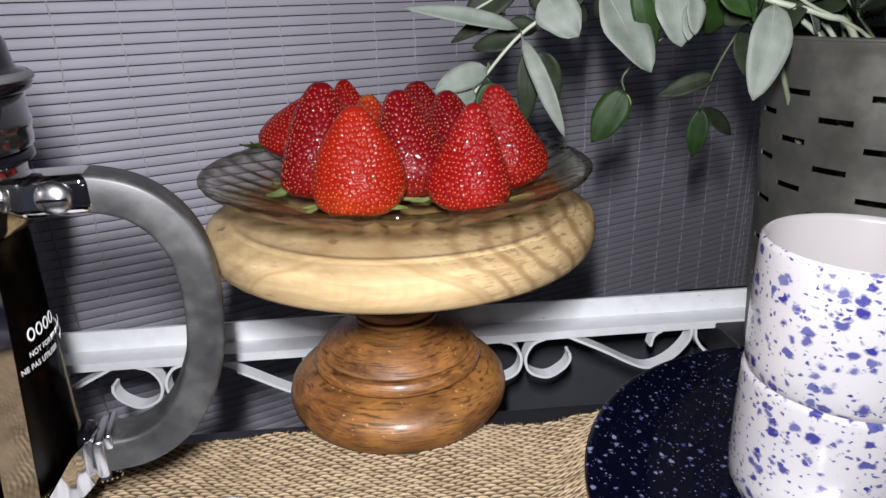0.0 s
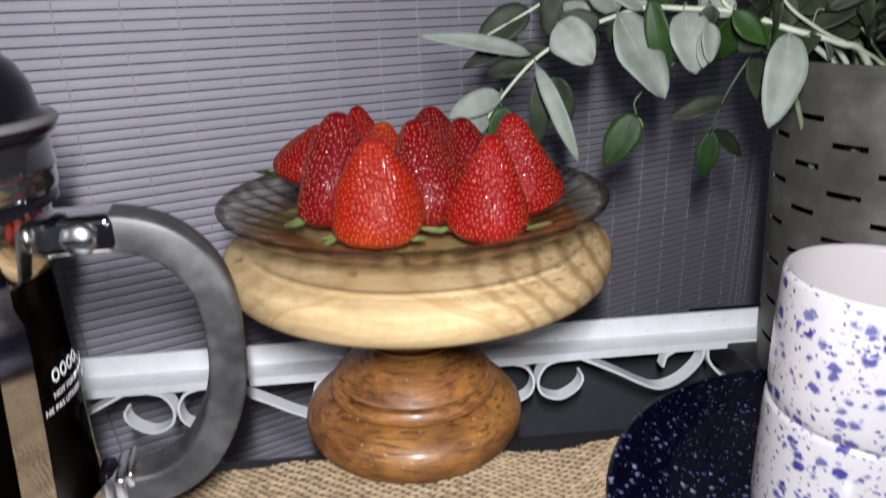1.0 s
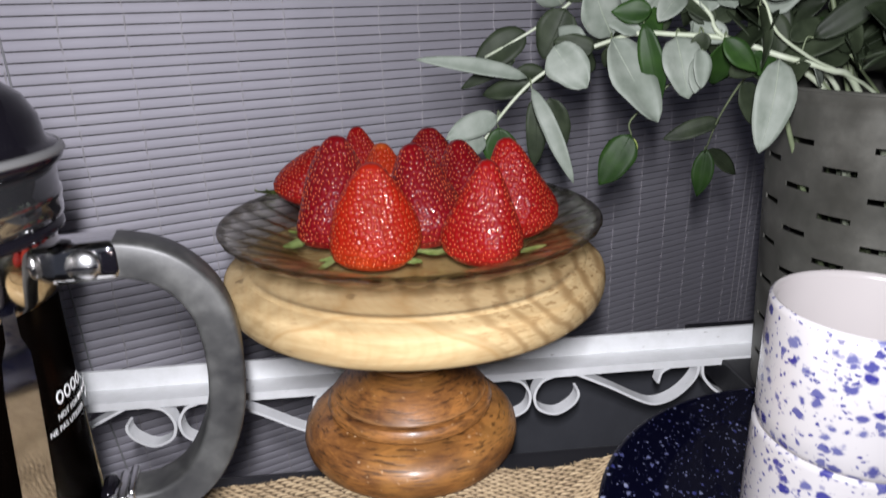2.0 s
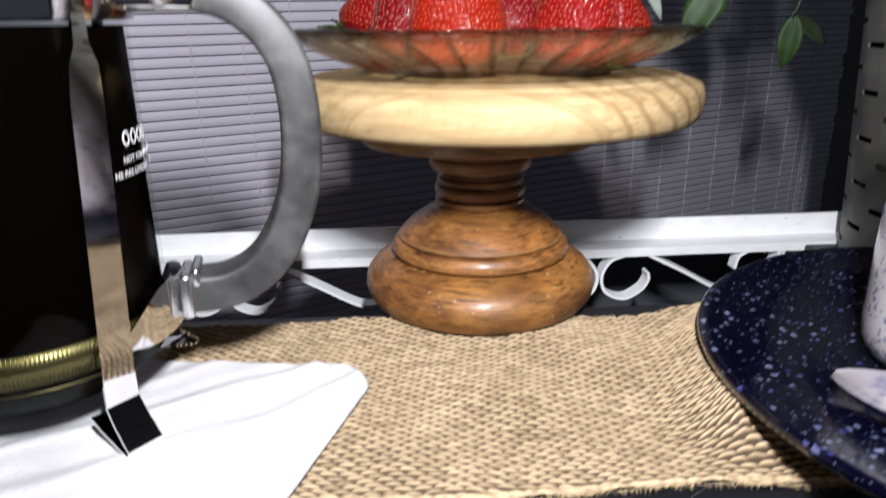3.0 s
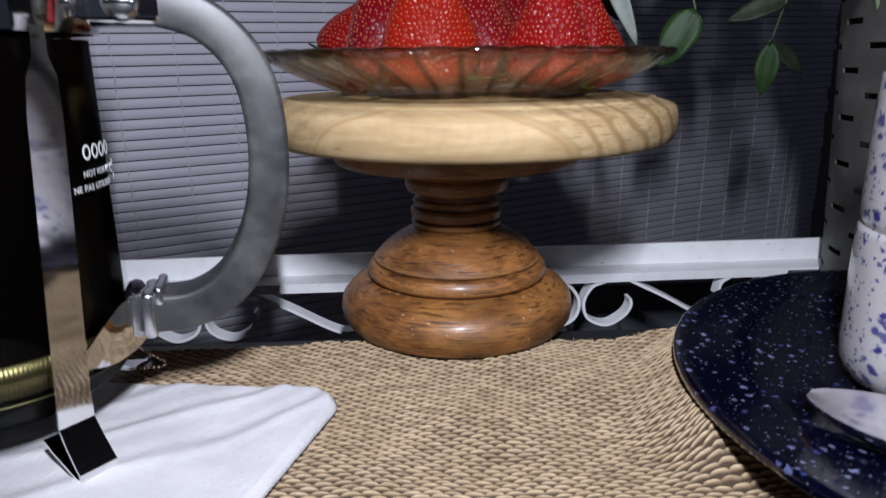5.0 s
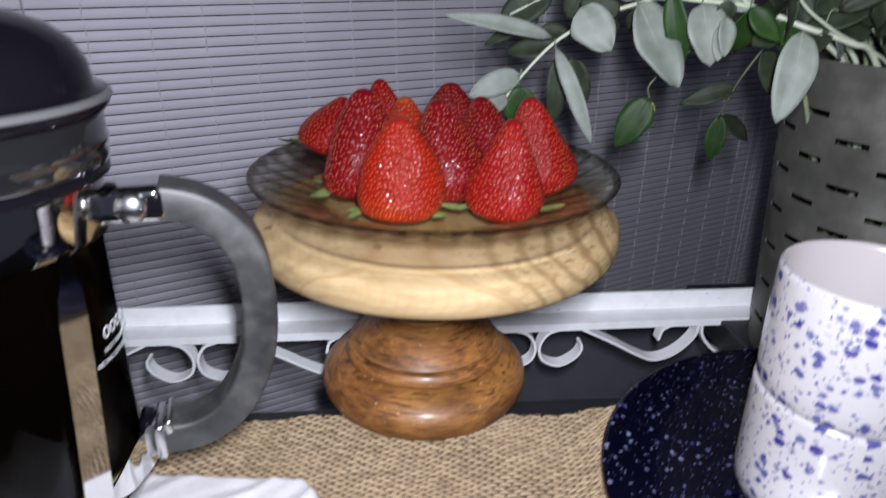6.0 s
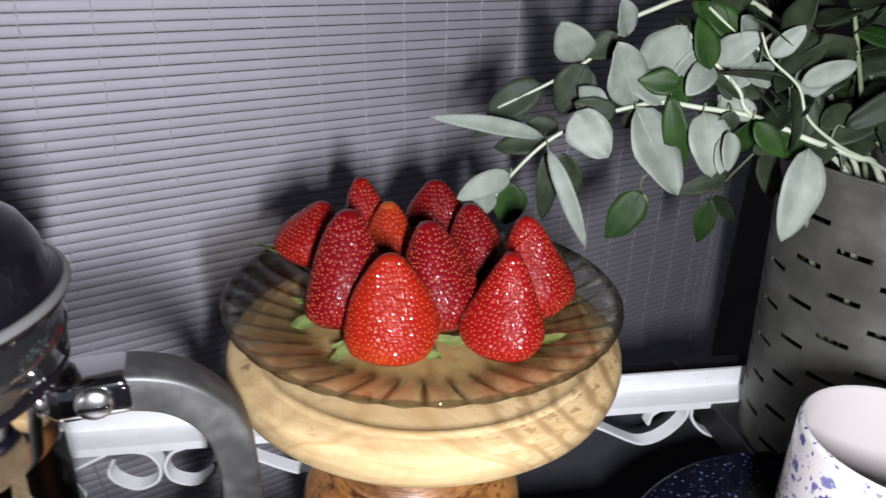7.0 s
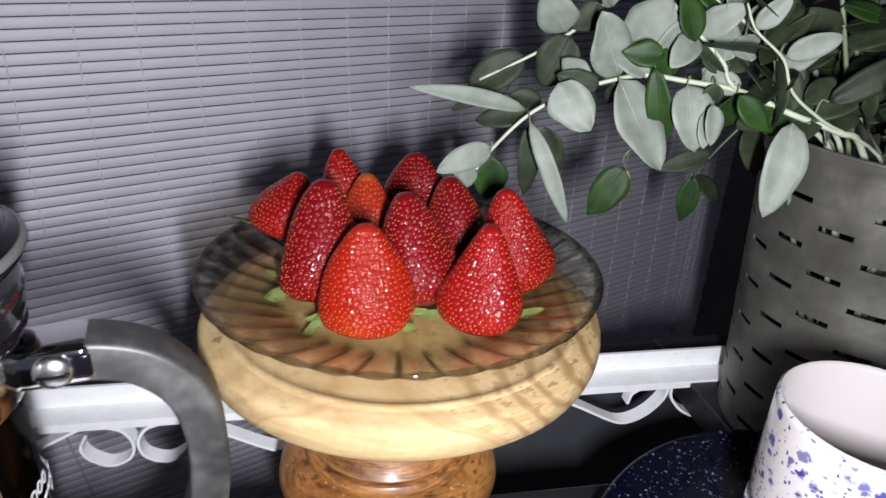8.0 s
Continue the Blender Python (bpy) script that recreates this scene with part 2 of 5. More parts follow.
smoky_glass = glass_material("smoky_glass", (0.985, 0.975, 0.93), 0.01, 0.012, 1.5, 0.06, 0.26, (0.064, 0.076, 0.12))
press_glass = glass_material("press_glass", (0.95, 0.96, 0.96), 0.02, 0.02, 1.45, 0.003, 0.02)
coffee = Mat("coffee", 0.08, 0, (0.0012, 0.0007, 0.0005), Specular_IOR_Level=0.0).m


def chrome_material():
    m = Mat("chrome", 0.1, 1.0, (0.78, 0.78, 0.78))
    m.put("Roughness", m.maths("MULTIPLY_ADD", m.noise(60, None, 4), 0.08, 0.02))
    return m.m


chrome = chrome_material()
brushed = Mat("brushed_chrome", 0.27, 1.0, (0.70, 0.70, 0.70)).m
dark_chrome = Mat("dark_chrome", 0.07, 1.0, (0.58, 0.56, 0.54)).m


def handle_material():
    m = Mat("matte_plastic", 0.5, 0, (0.05, 0.05, 0.05), Specular_IOR_Level=0.75)
    n = m.noise(55, None, 4, 0.6)
    m.put("Base Color", m.ramp(n, (0.3, (0.015, 0.015, 0.016)), (0.5, (0.034, 0.034, 0.033)), (0.75, (0.078, 0.078, 0.074))))
    m.put("Roughness", m.maths("MULTIPLY_ADD", n, 0.25, 0.36))
    m.bump(m.noise(900), 0.08, 0.0003)
    return m.m


plastic = handle_material()
lid_black = Mat("glossy_black", 0.09, 0, (0.005, 0.0045, 0.0065), Specular_IOR_Level=0.22).m
skirt_gloss = Mat("skirt_gloss", 0.06, 0, (0.012, 0.012, 0.013), Specular_IOR_Level=0.9, Coat_Weight=1.0, Coat_Roughness=0.03, Coat_IOR=1.9).m
brim_grey = Mat("brim_plastic", 0.3, 0, (0.10, 0.10, 0.10)).m


def speckle(name, ground, spot, scale, size, rough, second=None, soft=0.06, chance=0.5, wander=0.36):
    """Glaze with round spots of uneven size at two scales."""
    m = Mat(name, rough, 0, ground, Coat_Weight=0.5, Coat_Roughness=0.05)
    v = m.coord()
    warp = m.node("ShaderNodeVectorMath", i0=m.node("ShaderNodeTexNoise", Vector=v, Scale=scale * 1.3, Detail=3.0).outputs[1], i1=(wander / scale,) * 3, i2=v)
    warp.operation = "MULTIPLY_ADD"
    col = ground
    for sc, sz, ch in ((scale, size, chance), (scale * 2.3, size * 0.85, chance * 0.8)):
        vor = m.node("ShaderNodeTexVoronoi", Vector=warp.outputs[0], Scale=sc, Randomness=1.0)
        pick = m.node("ShaderNodeSeparateColor", Color=vor.outputs[1])
        reach = m.maths("MULTIPLY", m.maths("MAXIMUM", m.maths("SUBTRACT", pick.outputs[0], 1 - ch), 0.0), sz / ch)
        d = m.maths("SUBTRACT", reach, vor.outputs[0])
        f = m.node("ShaderNodeMapRange", Value=d)
        f.inputs[1].default_value, f.inputs[2].default_value = 0.0, soft
        tone = m.mix(pick.outputs[1], spot, second or spot)
        col = m.mix(f.outputs[0], col, tone)
    m.put("Base Color", col)
    return m.m


mug_glaze = speckle("mug_glaze", (0.47, 0.452, 0.458), (0.030, 0.028, 0.18), 178, 0.66, 0.22, (0.12, 0.125, 0.26), 0.20, 0.75, 0.95)
enamel = speckle("navy_enamel", (0.0011, 0.0013, 0.0075), (0.23, 0.25, 0.38), 265, 0.48, 0.12, (0.03, 0.035, 0.15), 0.20, 0.55, 0.95)
cream = Mat("cream_glaze", 0.25, 0, (0.62, 0.56, 0.46)).m
mug_inside = Mat("mug_inside", 0.25, 0, (0.42, 0.39, 0.385), Coat_Weight=0.3).m


def zinc_material():
    m = Mat("zinc", 0.5, 0.45)
    a, b = m.noise(28, None, 5, 0.6), m.noise(6, None, 3)
    col = m.ramp(a, (0.3, (0.062, 0.061, 0.054)), (0.5, (0.112, 0.110, 0.098)), (0.72, (0.205, 0.202, 0.180)))
    m.put("Base Color", m.mix(m.maths("MULTIPLY", b, 0.6), col, (0.110, 0.112, 0.094)))
    m.put("Roughness", m.maths("MULTIPLY_ADD", a, 0.3, 0.38))
    m.bump(a, 0.12, 0.001)
    return m.m


zinc = zinc_material()


def leaf_material(name, base, dark, rough, shine=0.5):
    m = Mat(name, rough, Specular_IOR_Level=shine)
    n = m.noise(70, None, 4, 0.6)
    r = m.node("ShaderNodeObjectInfo").outputs["Random"]
    col = m.ramp(n, (0.3, dark), (0.7, base))
    col = m.mix(m.maths("MULTIPLY", r, 0.35), col, dark)
    m.put("Base Color", col)
    m.bump(n, 0.25, 0.0006)
    return m.m


leaf_mats = [
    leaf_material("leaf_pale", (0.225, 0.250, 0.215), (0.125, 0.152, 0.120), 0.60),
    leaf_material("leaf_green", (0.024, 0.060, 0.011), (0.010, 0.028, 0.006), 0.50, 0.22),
    # grey-olive leaf, with the bunch's own shade darkened into its colour
    leaf_material("leaf_grey_shaded", (0.038, 0.050, 0.028), (0.013, 0.019, 0.010), 0.55, 0.2),
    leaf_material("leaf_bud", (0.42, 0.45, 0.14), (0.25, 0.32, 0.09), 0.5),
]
# a darker copy for bunch and rim: shade again put into the colour
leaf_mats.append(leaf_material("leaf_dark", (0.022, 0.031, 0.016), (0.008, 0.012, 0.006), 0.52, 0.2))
rib_mat = leaf_material("leaf_rib", (0.31, 0.345, 0.28), (0.20, 0.235, 0.18), 0.55)
stem_mat = leaf_material("stem", (0.50, 0.54, 0.43), (0.34, 0.39, 0.27), 0.5)
twig_mat = leaf_material("twig", (0.20, 0.24, 0.14), (0.12, 0.15, 0.08), 0.5)
calyx_mat = leaf_material("calyx", (0.62, 0.68, 0.30), (0.26, 0.40, 0.09), 0.45)


def berry_material(name, low, high, tip):
    m = Mat(name, 0.45, 0, high, Specular_IOR_Level=0.1, Coat_Weight=0.55, Coat_Roughness=0.06, Coat_IOR=1.5)
    z = m.node("ShaderNodeSeparateXYZ", Vector=m.coord(kind="Generated")).outputs[2]
    col = m.ramp(m.maths("ADD", z, m.maths("MULTIPLY", m.maths("SUBTRACT", m.noise(40, None, 3), 0.5), 0.5)), (0.03, low), (0.3, high), (0.85, high), (1.0, tip))
    n = m.noise(90, None, 3)
    m.put("Base Color", m.mix(m.maths("MULTIPLY", n, 0.5), col, tuple(c * 0.45 for c in high)))
    m.bump(m.noise(420, None, 2), 0.10, 0.0006)
    m.put("Coat Normal", m.node("ShaderNodeBump", Height=m.noise(700, None, 2), Strength=0.08, Distance=0.0006).outputs[0])
    return m.m


berry_mats = {
    "orange": berry_material("berry_orange_red", (0.34, 0.034, 0.005), (0.23, 0.0075, 0.002), (0.24, 0.011, 0.003)),
    "pale": berry_material("berry_pale_tip", (0.28, 0.012, 0.004), (0.28, 0.018, 0.004), (0.38, 0.09, 0.016)),
    "red": berry_material("berry_red", (0.25, 0.007, 0.005), (0.190, 0.0028, 0.0032), (0.20, 0.004, 0.004)),
    "dark": berry_material("berry_dark_red", (0.18, 0.003, 0.005), (0.130, 0.0014, 0.0042), (0.155, 0.003, 0.005)),
}
seed_mat = Mat("seed", 0.2, 0, (0.50, 0.120, 0.044), Coat_Weight=0.4, Coat_Roughness=0.05).m


def slat_material():
    m = Mat("painted_slat", 0.72, 0.50)
    v = m.coord((0.25, 1, 1))
    n = m.noise(40, v, 4, 0.6)
    r = m.node("ShaderNodeObjectInfo").outputs["Random"]
    col = m.ramp(n, (0.3, (0.79, 0.765, 0.84)), (0.7, (0.87, 0.845, 0.92)))
    m.put("Base Color", m.mix(m.maths("MULTIPLY", r, 0.3), col, (0.73, 0.705, 0.78)))
    m.bump(n, 0.05, 0.0005)
    return m.m


slat_mat = slat_material()
thread_mat = Mat("thread", 0.8, 0, (0.80, 0.77, 0.80)).m
cord_mat = Mat("cord", 0.8, 0, (0.52, 0.52, 0.54)).m


def white_iron():
    m = Mat("white_iron", 0.42)
    n = m.noise(60, None, 5, 0.65)
    dirt = m.ramp(m.noise(300, m.coord((0.5, 1, 1)), 3), (0.715, (0, 0, 0)), (0.76, (1, 1, 1)))
    col = m.ramp(n, (0.3, (0.80, 0.81, 0.81)), (0.6, (0.88, 0.89, 0.90)))
    m.put("Base Color", m.mix(m.maths("MULTIPLY", dirt, 0.6), col, (0.20, 0.18, 0.15)))
    m.bump(n, 0.15, 0.0006)
    return m.m


iron = white_iron()


def black_board():
    m = Mat("black_board", 0.42)
    n = m.noise(30, m.coord((0.15, 1, 1)), 6, 0.65)
    s = m.ramp(m.noise(160, m.coord((0.06, 1, 1.5), (0, 0, 0.3)), 3), (0.66, (0, 0, 0)), (0.72, (1, 1, 1)))
    col = m.ramp(n, (0.3, (0.006, 0.006, 0.008)), (0.75, (0.022, 0.022, 0.026)))
    m.put("Base Color", m.mix(m.maths("MULTIPLY", s, 0.25), col, (0.12, 0.12, 0.12)))
    m.put("Roughness", m.maths("MULTIPLY_ADD", n, 0.4, 0.25))
    m.bump(n, 0.2, 0.001)
    return m.m


board_mat = black_board()


def jute_material():
    m = Mat("jute", 0.85)
    w = m.node("ShaderNodeAttribute")
    w.attribute_name = "weave"
    fine = m.noise(700, m.coord((0.25, 1, 1)), 3)
    broad = m.noise(22, None, 3)
    col = m.ramp(w.outputs["Fac"], (0.08, (0.080, 0.053, 0.030)), (0.38, (0.27, 0.188, 0.110)), (0.80, (0.67, 0.525, 0.335)))
    col = m.mix(0.75, col, m.ramp(fine, (0.3, (0.52, 0.48, 0.42)), (0.7, (1.0, 1.0, 1.0))), "MULTIPLY")
    m.put("Base Color", m.mix(0.6, col, m.ramp(broad, (0.3, (0.72, 0.70, 0.62)), (0.7, (1.0, 1.0, 1.0))), "MULTIPLY"))
    m.bump(fine, 0.4, 0.0006)
    return m.m


jute = jute_material()
fibre = Mat("fibre", 0.9, 0, (0.58, 0.44, 0.25)).m
dust_fibre = Mat("dust_fibre", 0.9, 0, (0.16, 0.16, 0.165)).m


def linen_material():
    m = Mat("white_linen", 0.9, 0, (0.80, 0.79, 0.80))
    m.put("Base Color", m.ramp(m.noise(35, None, 3), (0.3, (0.62, 0.61, 0.62)), (0.7, (0.76, 0.75, 0.75))))
    cloth = m.node("ShaderNodeTexWave", Vector=m.coord((1, 1, 1), (0, 0, 0.7)), Scale=260.0, Distortion=6.0, Detail=3.0, Detail_Scale=2.0)
    m.bump(m.maths("MULTIPLY_ADD", cloth.outputs[1], 0.22, m.noise(330, m.coord((1, 0.6, 1)), 5, 0.6)), 0.8, 0.0007)
    return m.m


linen = linen_material()


def plain(name, base, rough=0.7, amount=0.35, scale=8):
    m = Mat(name, rough)
    n = m.noise(scale, None, 5, 0.6)
    m.put("Base Color", m.ramp(n, (0.3, tuple(c * (1 - amount) for c in base)), (0.7, base)))
    m.bump(m.noise(scale * 25), 0.08, 0.001)
    return m.m


wall_dark = plain("dark_wall", (0.26, 0.235, 0.23), 0.6)
panel_mat = plain("dark_panel", (0.080, 0.083, 0.096), 0.55, 0.3, 14)
wall_paint = plain("wall_paint", (0.30, 0.29, 0.28))
floor_mat = plain("floor_boards", (0.10, 0.07, 0.05), 0.5)
white_print = Mat("white_print", 0.5, 0, (0.75, 0.75, 0.75)).m
mesh_brass = Mat("brass_mesh", 0.35, 1.0, (0.135, 0.118, 0.046)).m
silver = Mat("silver", 0.17, 1.0, (0.93, 0.91, 0.93)).m

# ---- the room round it ----
BLIND_TURN = 30.0
ROOM = pose(0, 1.0, 0, 0, 0, BLIND_TURN)
BLIND = pose(0, 1.0, 0, 0, -0.7, BLIND_TURN)


def setting(name, bm, material, label, category, m=None):
    ob = part(name, bm, material, None, "", False)
    if m is not None:
        ob.matrix_world = m
    return tagged(ob, label, category, "", "structure")


# no wall behind the lens: the world's added fill enters on that side
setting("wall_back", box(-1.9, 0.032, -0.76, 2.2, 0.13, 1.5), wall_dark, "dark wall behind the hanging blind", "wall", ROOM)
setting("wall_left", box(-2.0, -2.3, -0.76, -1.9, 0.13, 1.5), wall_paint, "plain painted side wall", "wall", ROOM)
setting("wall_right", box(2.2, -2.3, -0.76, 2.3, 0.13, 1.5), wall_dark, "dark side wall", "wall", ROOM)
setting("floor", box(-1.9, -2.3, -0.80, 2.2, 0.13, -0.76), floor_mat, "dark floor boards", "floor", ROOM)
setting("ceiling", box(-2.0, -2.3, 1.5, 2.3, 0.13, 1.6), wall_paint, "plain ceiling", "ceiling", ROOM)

# ---- hanging slat blind ----
blind = tagged(new("slat_blind"), "grey slatted blind with stitched threads, hanging closed", "blind")
blind.matrix_world = BLIND
PITCH, LOWEST, SLAT_L, SLAT_R = 0.0121, -0.6136, -1.35, 0.79


def slat_mesh():
    bm = bmesh.new()
    h = PITCH * 0.455
    sec = [(-0.0008, -h), (0.0008, -h * 0.98), (0.0013, -h * 0.75), (0.0015, 0), (0.0013, h * 0.75), (0.0008, h * 0.98), (-0.0008, h)]
    rows = [[bm.verts.new((x, -a, b)) for a, b in sec] for x in (SLAT_L, SLAT_R)]
    for k in range(len(sec) - 1):
        bm.faces.new((rows[0][k], rows[1][k], rows[1][k + 1], rows[0][k + 1]))
    bm.faces.new((rows[0][0], rows[0][-1], rows[1][-1], rows[1][0]))
    for r in rows:
        bm.faces.new(r)
    bmesh.ops.recalc_face_normals(bm, faces=bm.faces)
    return bm


first_slat = part("slat", slat_mesh(), slat_mat, blind)
sharp(first_slat, 40)
first_slat.location = (0, 0, LOWEST)
for k in range(1, 107):
    s = new("slat", first_slat.data)
    s.parent = blind
    s.location = (random.uniform(-0.004, 0.004), random.uniform(-0.0004, 0.0004), LOWEST + k * PITCH)
for k in range(33):
    u = -1.32 + 0.0635 * k + random.uniform(-0.003, 0.003)
    path = [Vector((u + 0.0008 * math.sin(j * 1.7), -0.0021 + (0.0016 if j % 2 else 0), LOWEST + PITCH * (j - 0.5))) for j in range(108)]
    part("thread", sweep(path, ring_section(0.00085, 4), (0, 1, 0)), thread_mat, blind)
cord_path = smooth_path([(-0.556, -0.008, 0.66), (-0.553, -0.008, 0.2), (-0.546, -0.009, 0.05), (-0.538, -0.009, -0.15), (-0.527, -0.009, -0.27), (-0.509, -0.009, -0.42), (-0.50, -0.009, -0.60)])
part("cord", sweep(cord_path, ring_section(0.0011, 6), (0, 1, 0)), cord_mat, blind, "thin grey pull cord")
for u, low, r in ((0.664, -0.50, 0.0007), (0.684, -0.45, 0.0009), (0.712, -0.48, 0.0007)):
    path = smooth_path([(u + 0.02, -0.006, 0.66), (u + 0.012, -0.01, 0.2), (u + 0.004, -0.012, low * 0.5), (u, -0.012, low)])
    part("cord", sweep(path, ring_section(r, 5), (0, 1, 0)), thread_mat, blind)
    part("tassel", sweep([Vector((u, -0.012, low + 0.002)), Vector((u, -0.012, low - 0.014)), Vector((u, -0.012, low - 0.032))], ring_section(0.0032, 8), (0, 1, 0), [0.5, 0.9, 1.0]), thread_mat, blind)

# ---- white iron rack behind the board ----
rack = thing("iron_rack", (0.106, 0.462, 0), "white painted iron rack rail with scrolled strips", "rack")
rack.matrix_world = pose(0.106, 0.462, 0.0115, 0, -0.36, 6.7)


def angle_bar():
    bm = bmesh.new()
    sec = [(0, -0.0135), (0.0215, -0.0135), (0.0215, 0.0028), (0.024, 0.0028), (0.024, -0.0165), (0.003, -0.0165), (0.003, -0.0203), (0, -0.0203)]
    rows = []
    for x in np.linspace(-0.75, 0.178, 20):
        rows.append([bm.verts.new((x, y + 0.0004 * noise.noise((x * 9, y * 90, 0)), z + 0.0004 * noise.noise((x * 12, 3, z * 50)))) for y, z in sec])
    for a, b in zip(rows, rows[1:]):
        for k in range(len(sec)):
            m = (k + 1) % len(sec)
            bm.faces.new((a[k], a[m], b[m], b[k]))
    bm.faces.new(rows[0][::-1])
    bm.faces.new(rows[-1])
    bmesh.ops.recalc_face_normals(bm, faces=bm.faces)
    return bm


sharp(part("rail", angle_bar(), iron, rack))


def bent_strip(points, steps=6, width=0.013, thick=0.0022):
    """A flat strip bent in the (u, z) plane, its width across it."""
    path = smooth_path([(u, 0.0, z) for u, z in points], steps)
    bm, rows = bmesh.new(), []
    for k, p in enumerate(path):
        way = (path[min(k + 1, len(path) - 1)] - path[max(k - 1, 0)]).normalized()
        n = Vector((-way.z, 0, way.x)) * thick / 2
        rows.append([bm.verts.new(p + q) for q in (n + Vector((0, 0.001, 0)), n + Vector((0, width, 0)), -n + Vector((0, width, 0)), -n + Vector((0, 0.001, 0)))])
    for a, b in zip(rows, rows[1:]):
        for k in range(4):
            bm.faces.new((a[k], a[(k + 1) % 4], b[(k + 1) % 4], b[k]))
    bm.faces.new(rows[0][::-1])
    bm.faces.new(rows[-1])
    bmesh.ops.recalc_face_normals(bm, faces=bm.faces)
    return bm


HOOK = [(-0.019, -0.0165), (-0.008, -0.021), (-0.0018, -0.033), (-0.0055, -0.046), (-0.020, -0.0520), (-0.033, -0.0455), (-0.0382, -0.0375), (-0.0378, -0.0315)]
WAVE = [(-0.104, -0.0168), (-0.076, -0.031), (-0.052, -0.0445), (-0.038, -0.0500), (-0.025, -0.0478), (-0.013, -0.040), (-0.0035, -0.028), (-0.0015, -0.0175)]
SPIKE = [(-0.026, -0.0165), (-0.033, -0.021), (-0.0355, -0.0305)]
for k in range(-1, 3):
    centre = -0.324 + 0.282 * k
    for side in (1, -1):
        if -0.74 < centre < 0.10:
            sharp(part("scroll", bent_strip([(centre + side * u, z - 0.0032) for u, z in HOOK]), iron, rack))
        mid = centre + 0.141
        if -0.6 < mid < 0.12:
            wave = WAVE[3:] if mid > 0.05 and side < 0 else WAVE
            sharp(part("scroll", bent_strip([(mid + side * u, z - 0.0032) for u, z in wave]), iron, rack))
            sharp(part("spike", bent_strip([(mid + side * u, z - 0.0032) for u, z in SPIKE], 4, 0.011), iron, rack))
for u in (-0.74, -0.70):
    part("leg", box(u - 0.009, 0.004, -0.76, u + 0.009, 0.020, -0.0165, 0.001), iron, rack, smooth=False)

# ---- black board with its front ----
TABLE = pose(0, 0.343, 0, 0, 0, 7.0)
board = thing("black_table", (0, 0.343, 0), "black painted wooden table top with dusty front edge", "table", turn=7.0)
part("tabletop", box(-0.80, -0.162, -0.034, 0.70, 0.004, -0.0035, 0.0015), board_mat, board, smooth=False)
part("side_board", box(0.236, 0.0045, -0.030, 0.70, 0.175, -0.0035, 0.0015), board_mat, board, smooth=False)
part("back_tongue", box(-0.074, 0.0045, -0.030, 0.026, 0.074, -0.0005, 0.0015), board_mat, board, smooth=False)
part("apron", box(-0.80, -0.156, -0.14, 0.70, -0.138, -0.0345, 0.001), board_mat, board, smooth=False)
for u in (-0.78, 0.68):
    for v in (-0.117, -0.03):
        part("leg", box(u - 0.02, v - 0.02, -0.76, u + 0.02, v + 0.02, -0.0345, 0.002), board_mat, board, smooth=False)
# added dark sheet: fills the slatless area below the rail's right half
back_board = thing("dark_board", (0.30, 0.62, -0.76), "dark upright panel added behind the iron rack", "board", turn=7.0)
part("board", box(-0.33, -0.008, 0.0, 0.36, 0.008, 0.705, 0.002), panel_mat, back_board, smooth=False)
post = thing("painted_post", (0.120, 0.174, -0.76), "grey-white painted upright post before the table edge", "post", turn=7.0)
part("post", box(-0.0045, -0.012, 0.0, 0.0065, 0.0, 0.752, 0.001), iron, post, smooth=False)

# ---- jute runner ----
ROW, STITCH = 0.0024, 0.0076


def runner_ground(X, Y):
    lift = 0.0085 * np.exp(-(((X - 0.105) / 0.040) ** 2 + ((Y + 0.030) / 0.03) ** 2))
    lift += 0.0022 * np.exp(-(((X - 0.02) / 0.05) ** 2 + ((Y + 0.075) / 0.02) ** 2))
    waves = 0.0009 * np.sin(X * 55 + Y * 40) * np.sin(Y * 60 - X * 18 + 1.0)
    out = np.hypot(X - 0.2045, Y + 0.1314)
    under = np.clip((0.176 - out) / 0.032, 0, 1) ** 2 * np.clip((out - 0.108) / 0.030, 0, 1) * np.clip((Y + 0.158) / 0.02, 0, 1)
    lift = np.maximum(lift, 0.0158 * under)
    return -0.0028 + lift * np.clip((X + 0.0) / 0.05, 0, 1) + waves + 0.0009 - 0.9 * np.clip(-0.1622 - Y, 0, None)


def runner_back(X):
    """The back edge, which draws in where the cloth humps up beside the plates."""
    return -0.0088 - 0.0150 * np.clip((X + 0.03) / 0.13, 0, 1) ** 1.2 + 0.0014 * np.sin(X * 60 + 1) + 0.0007 * np.sin(X * 170)


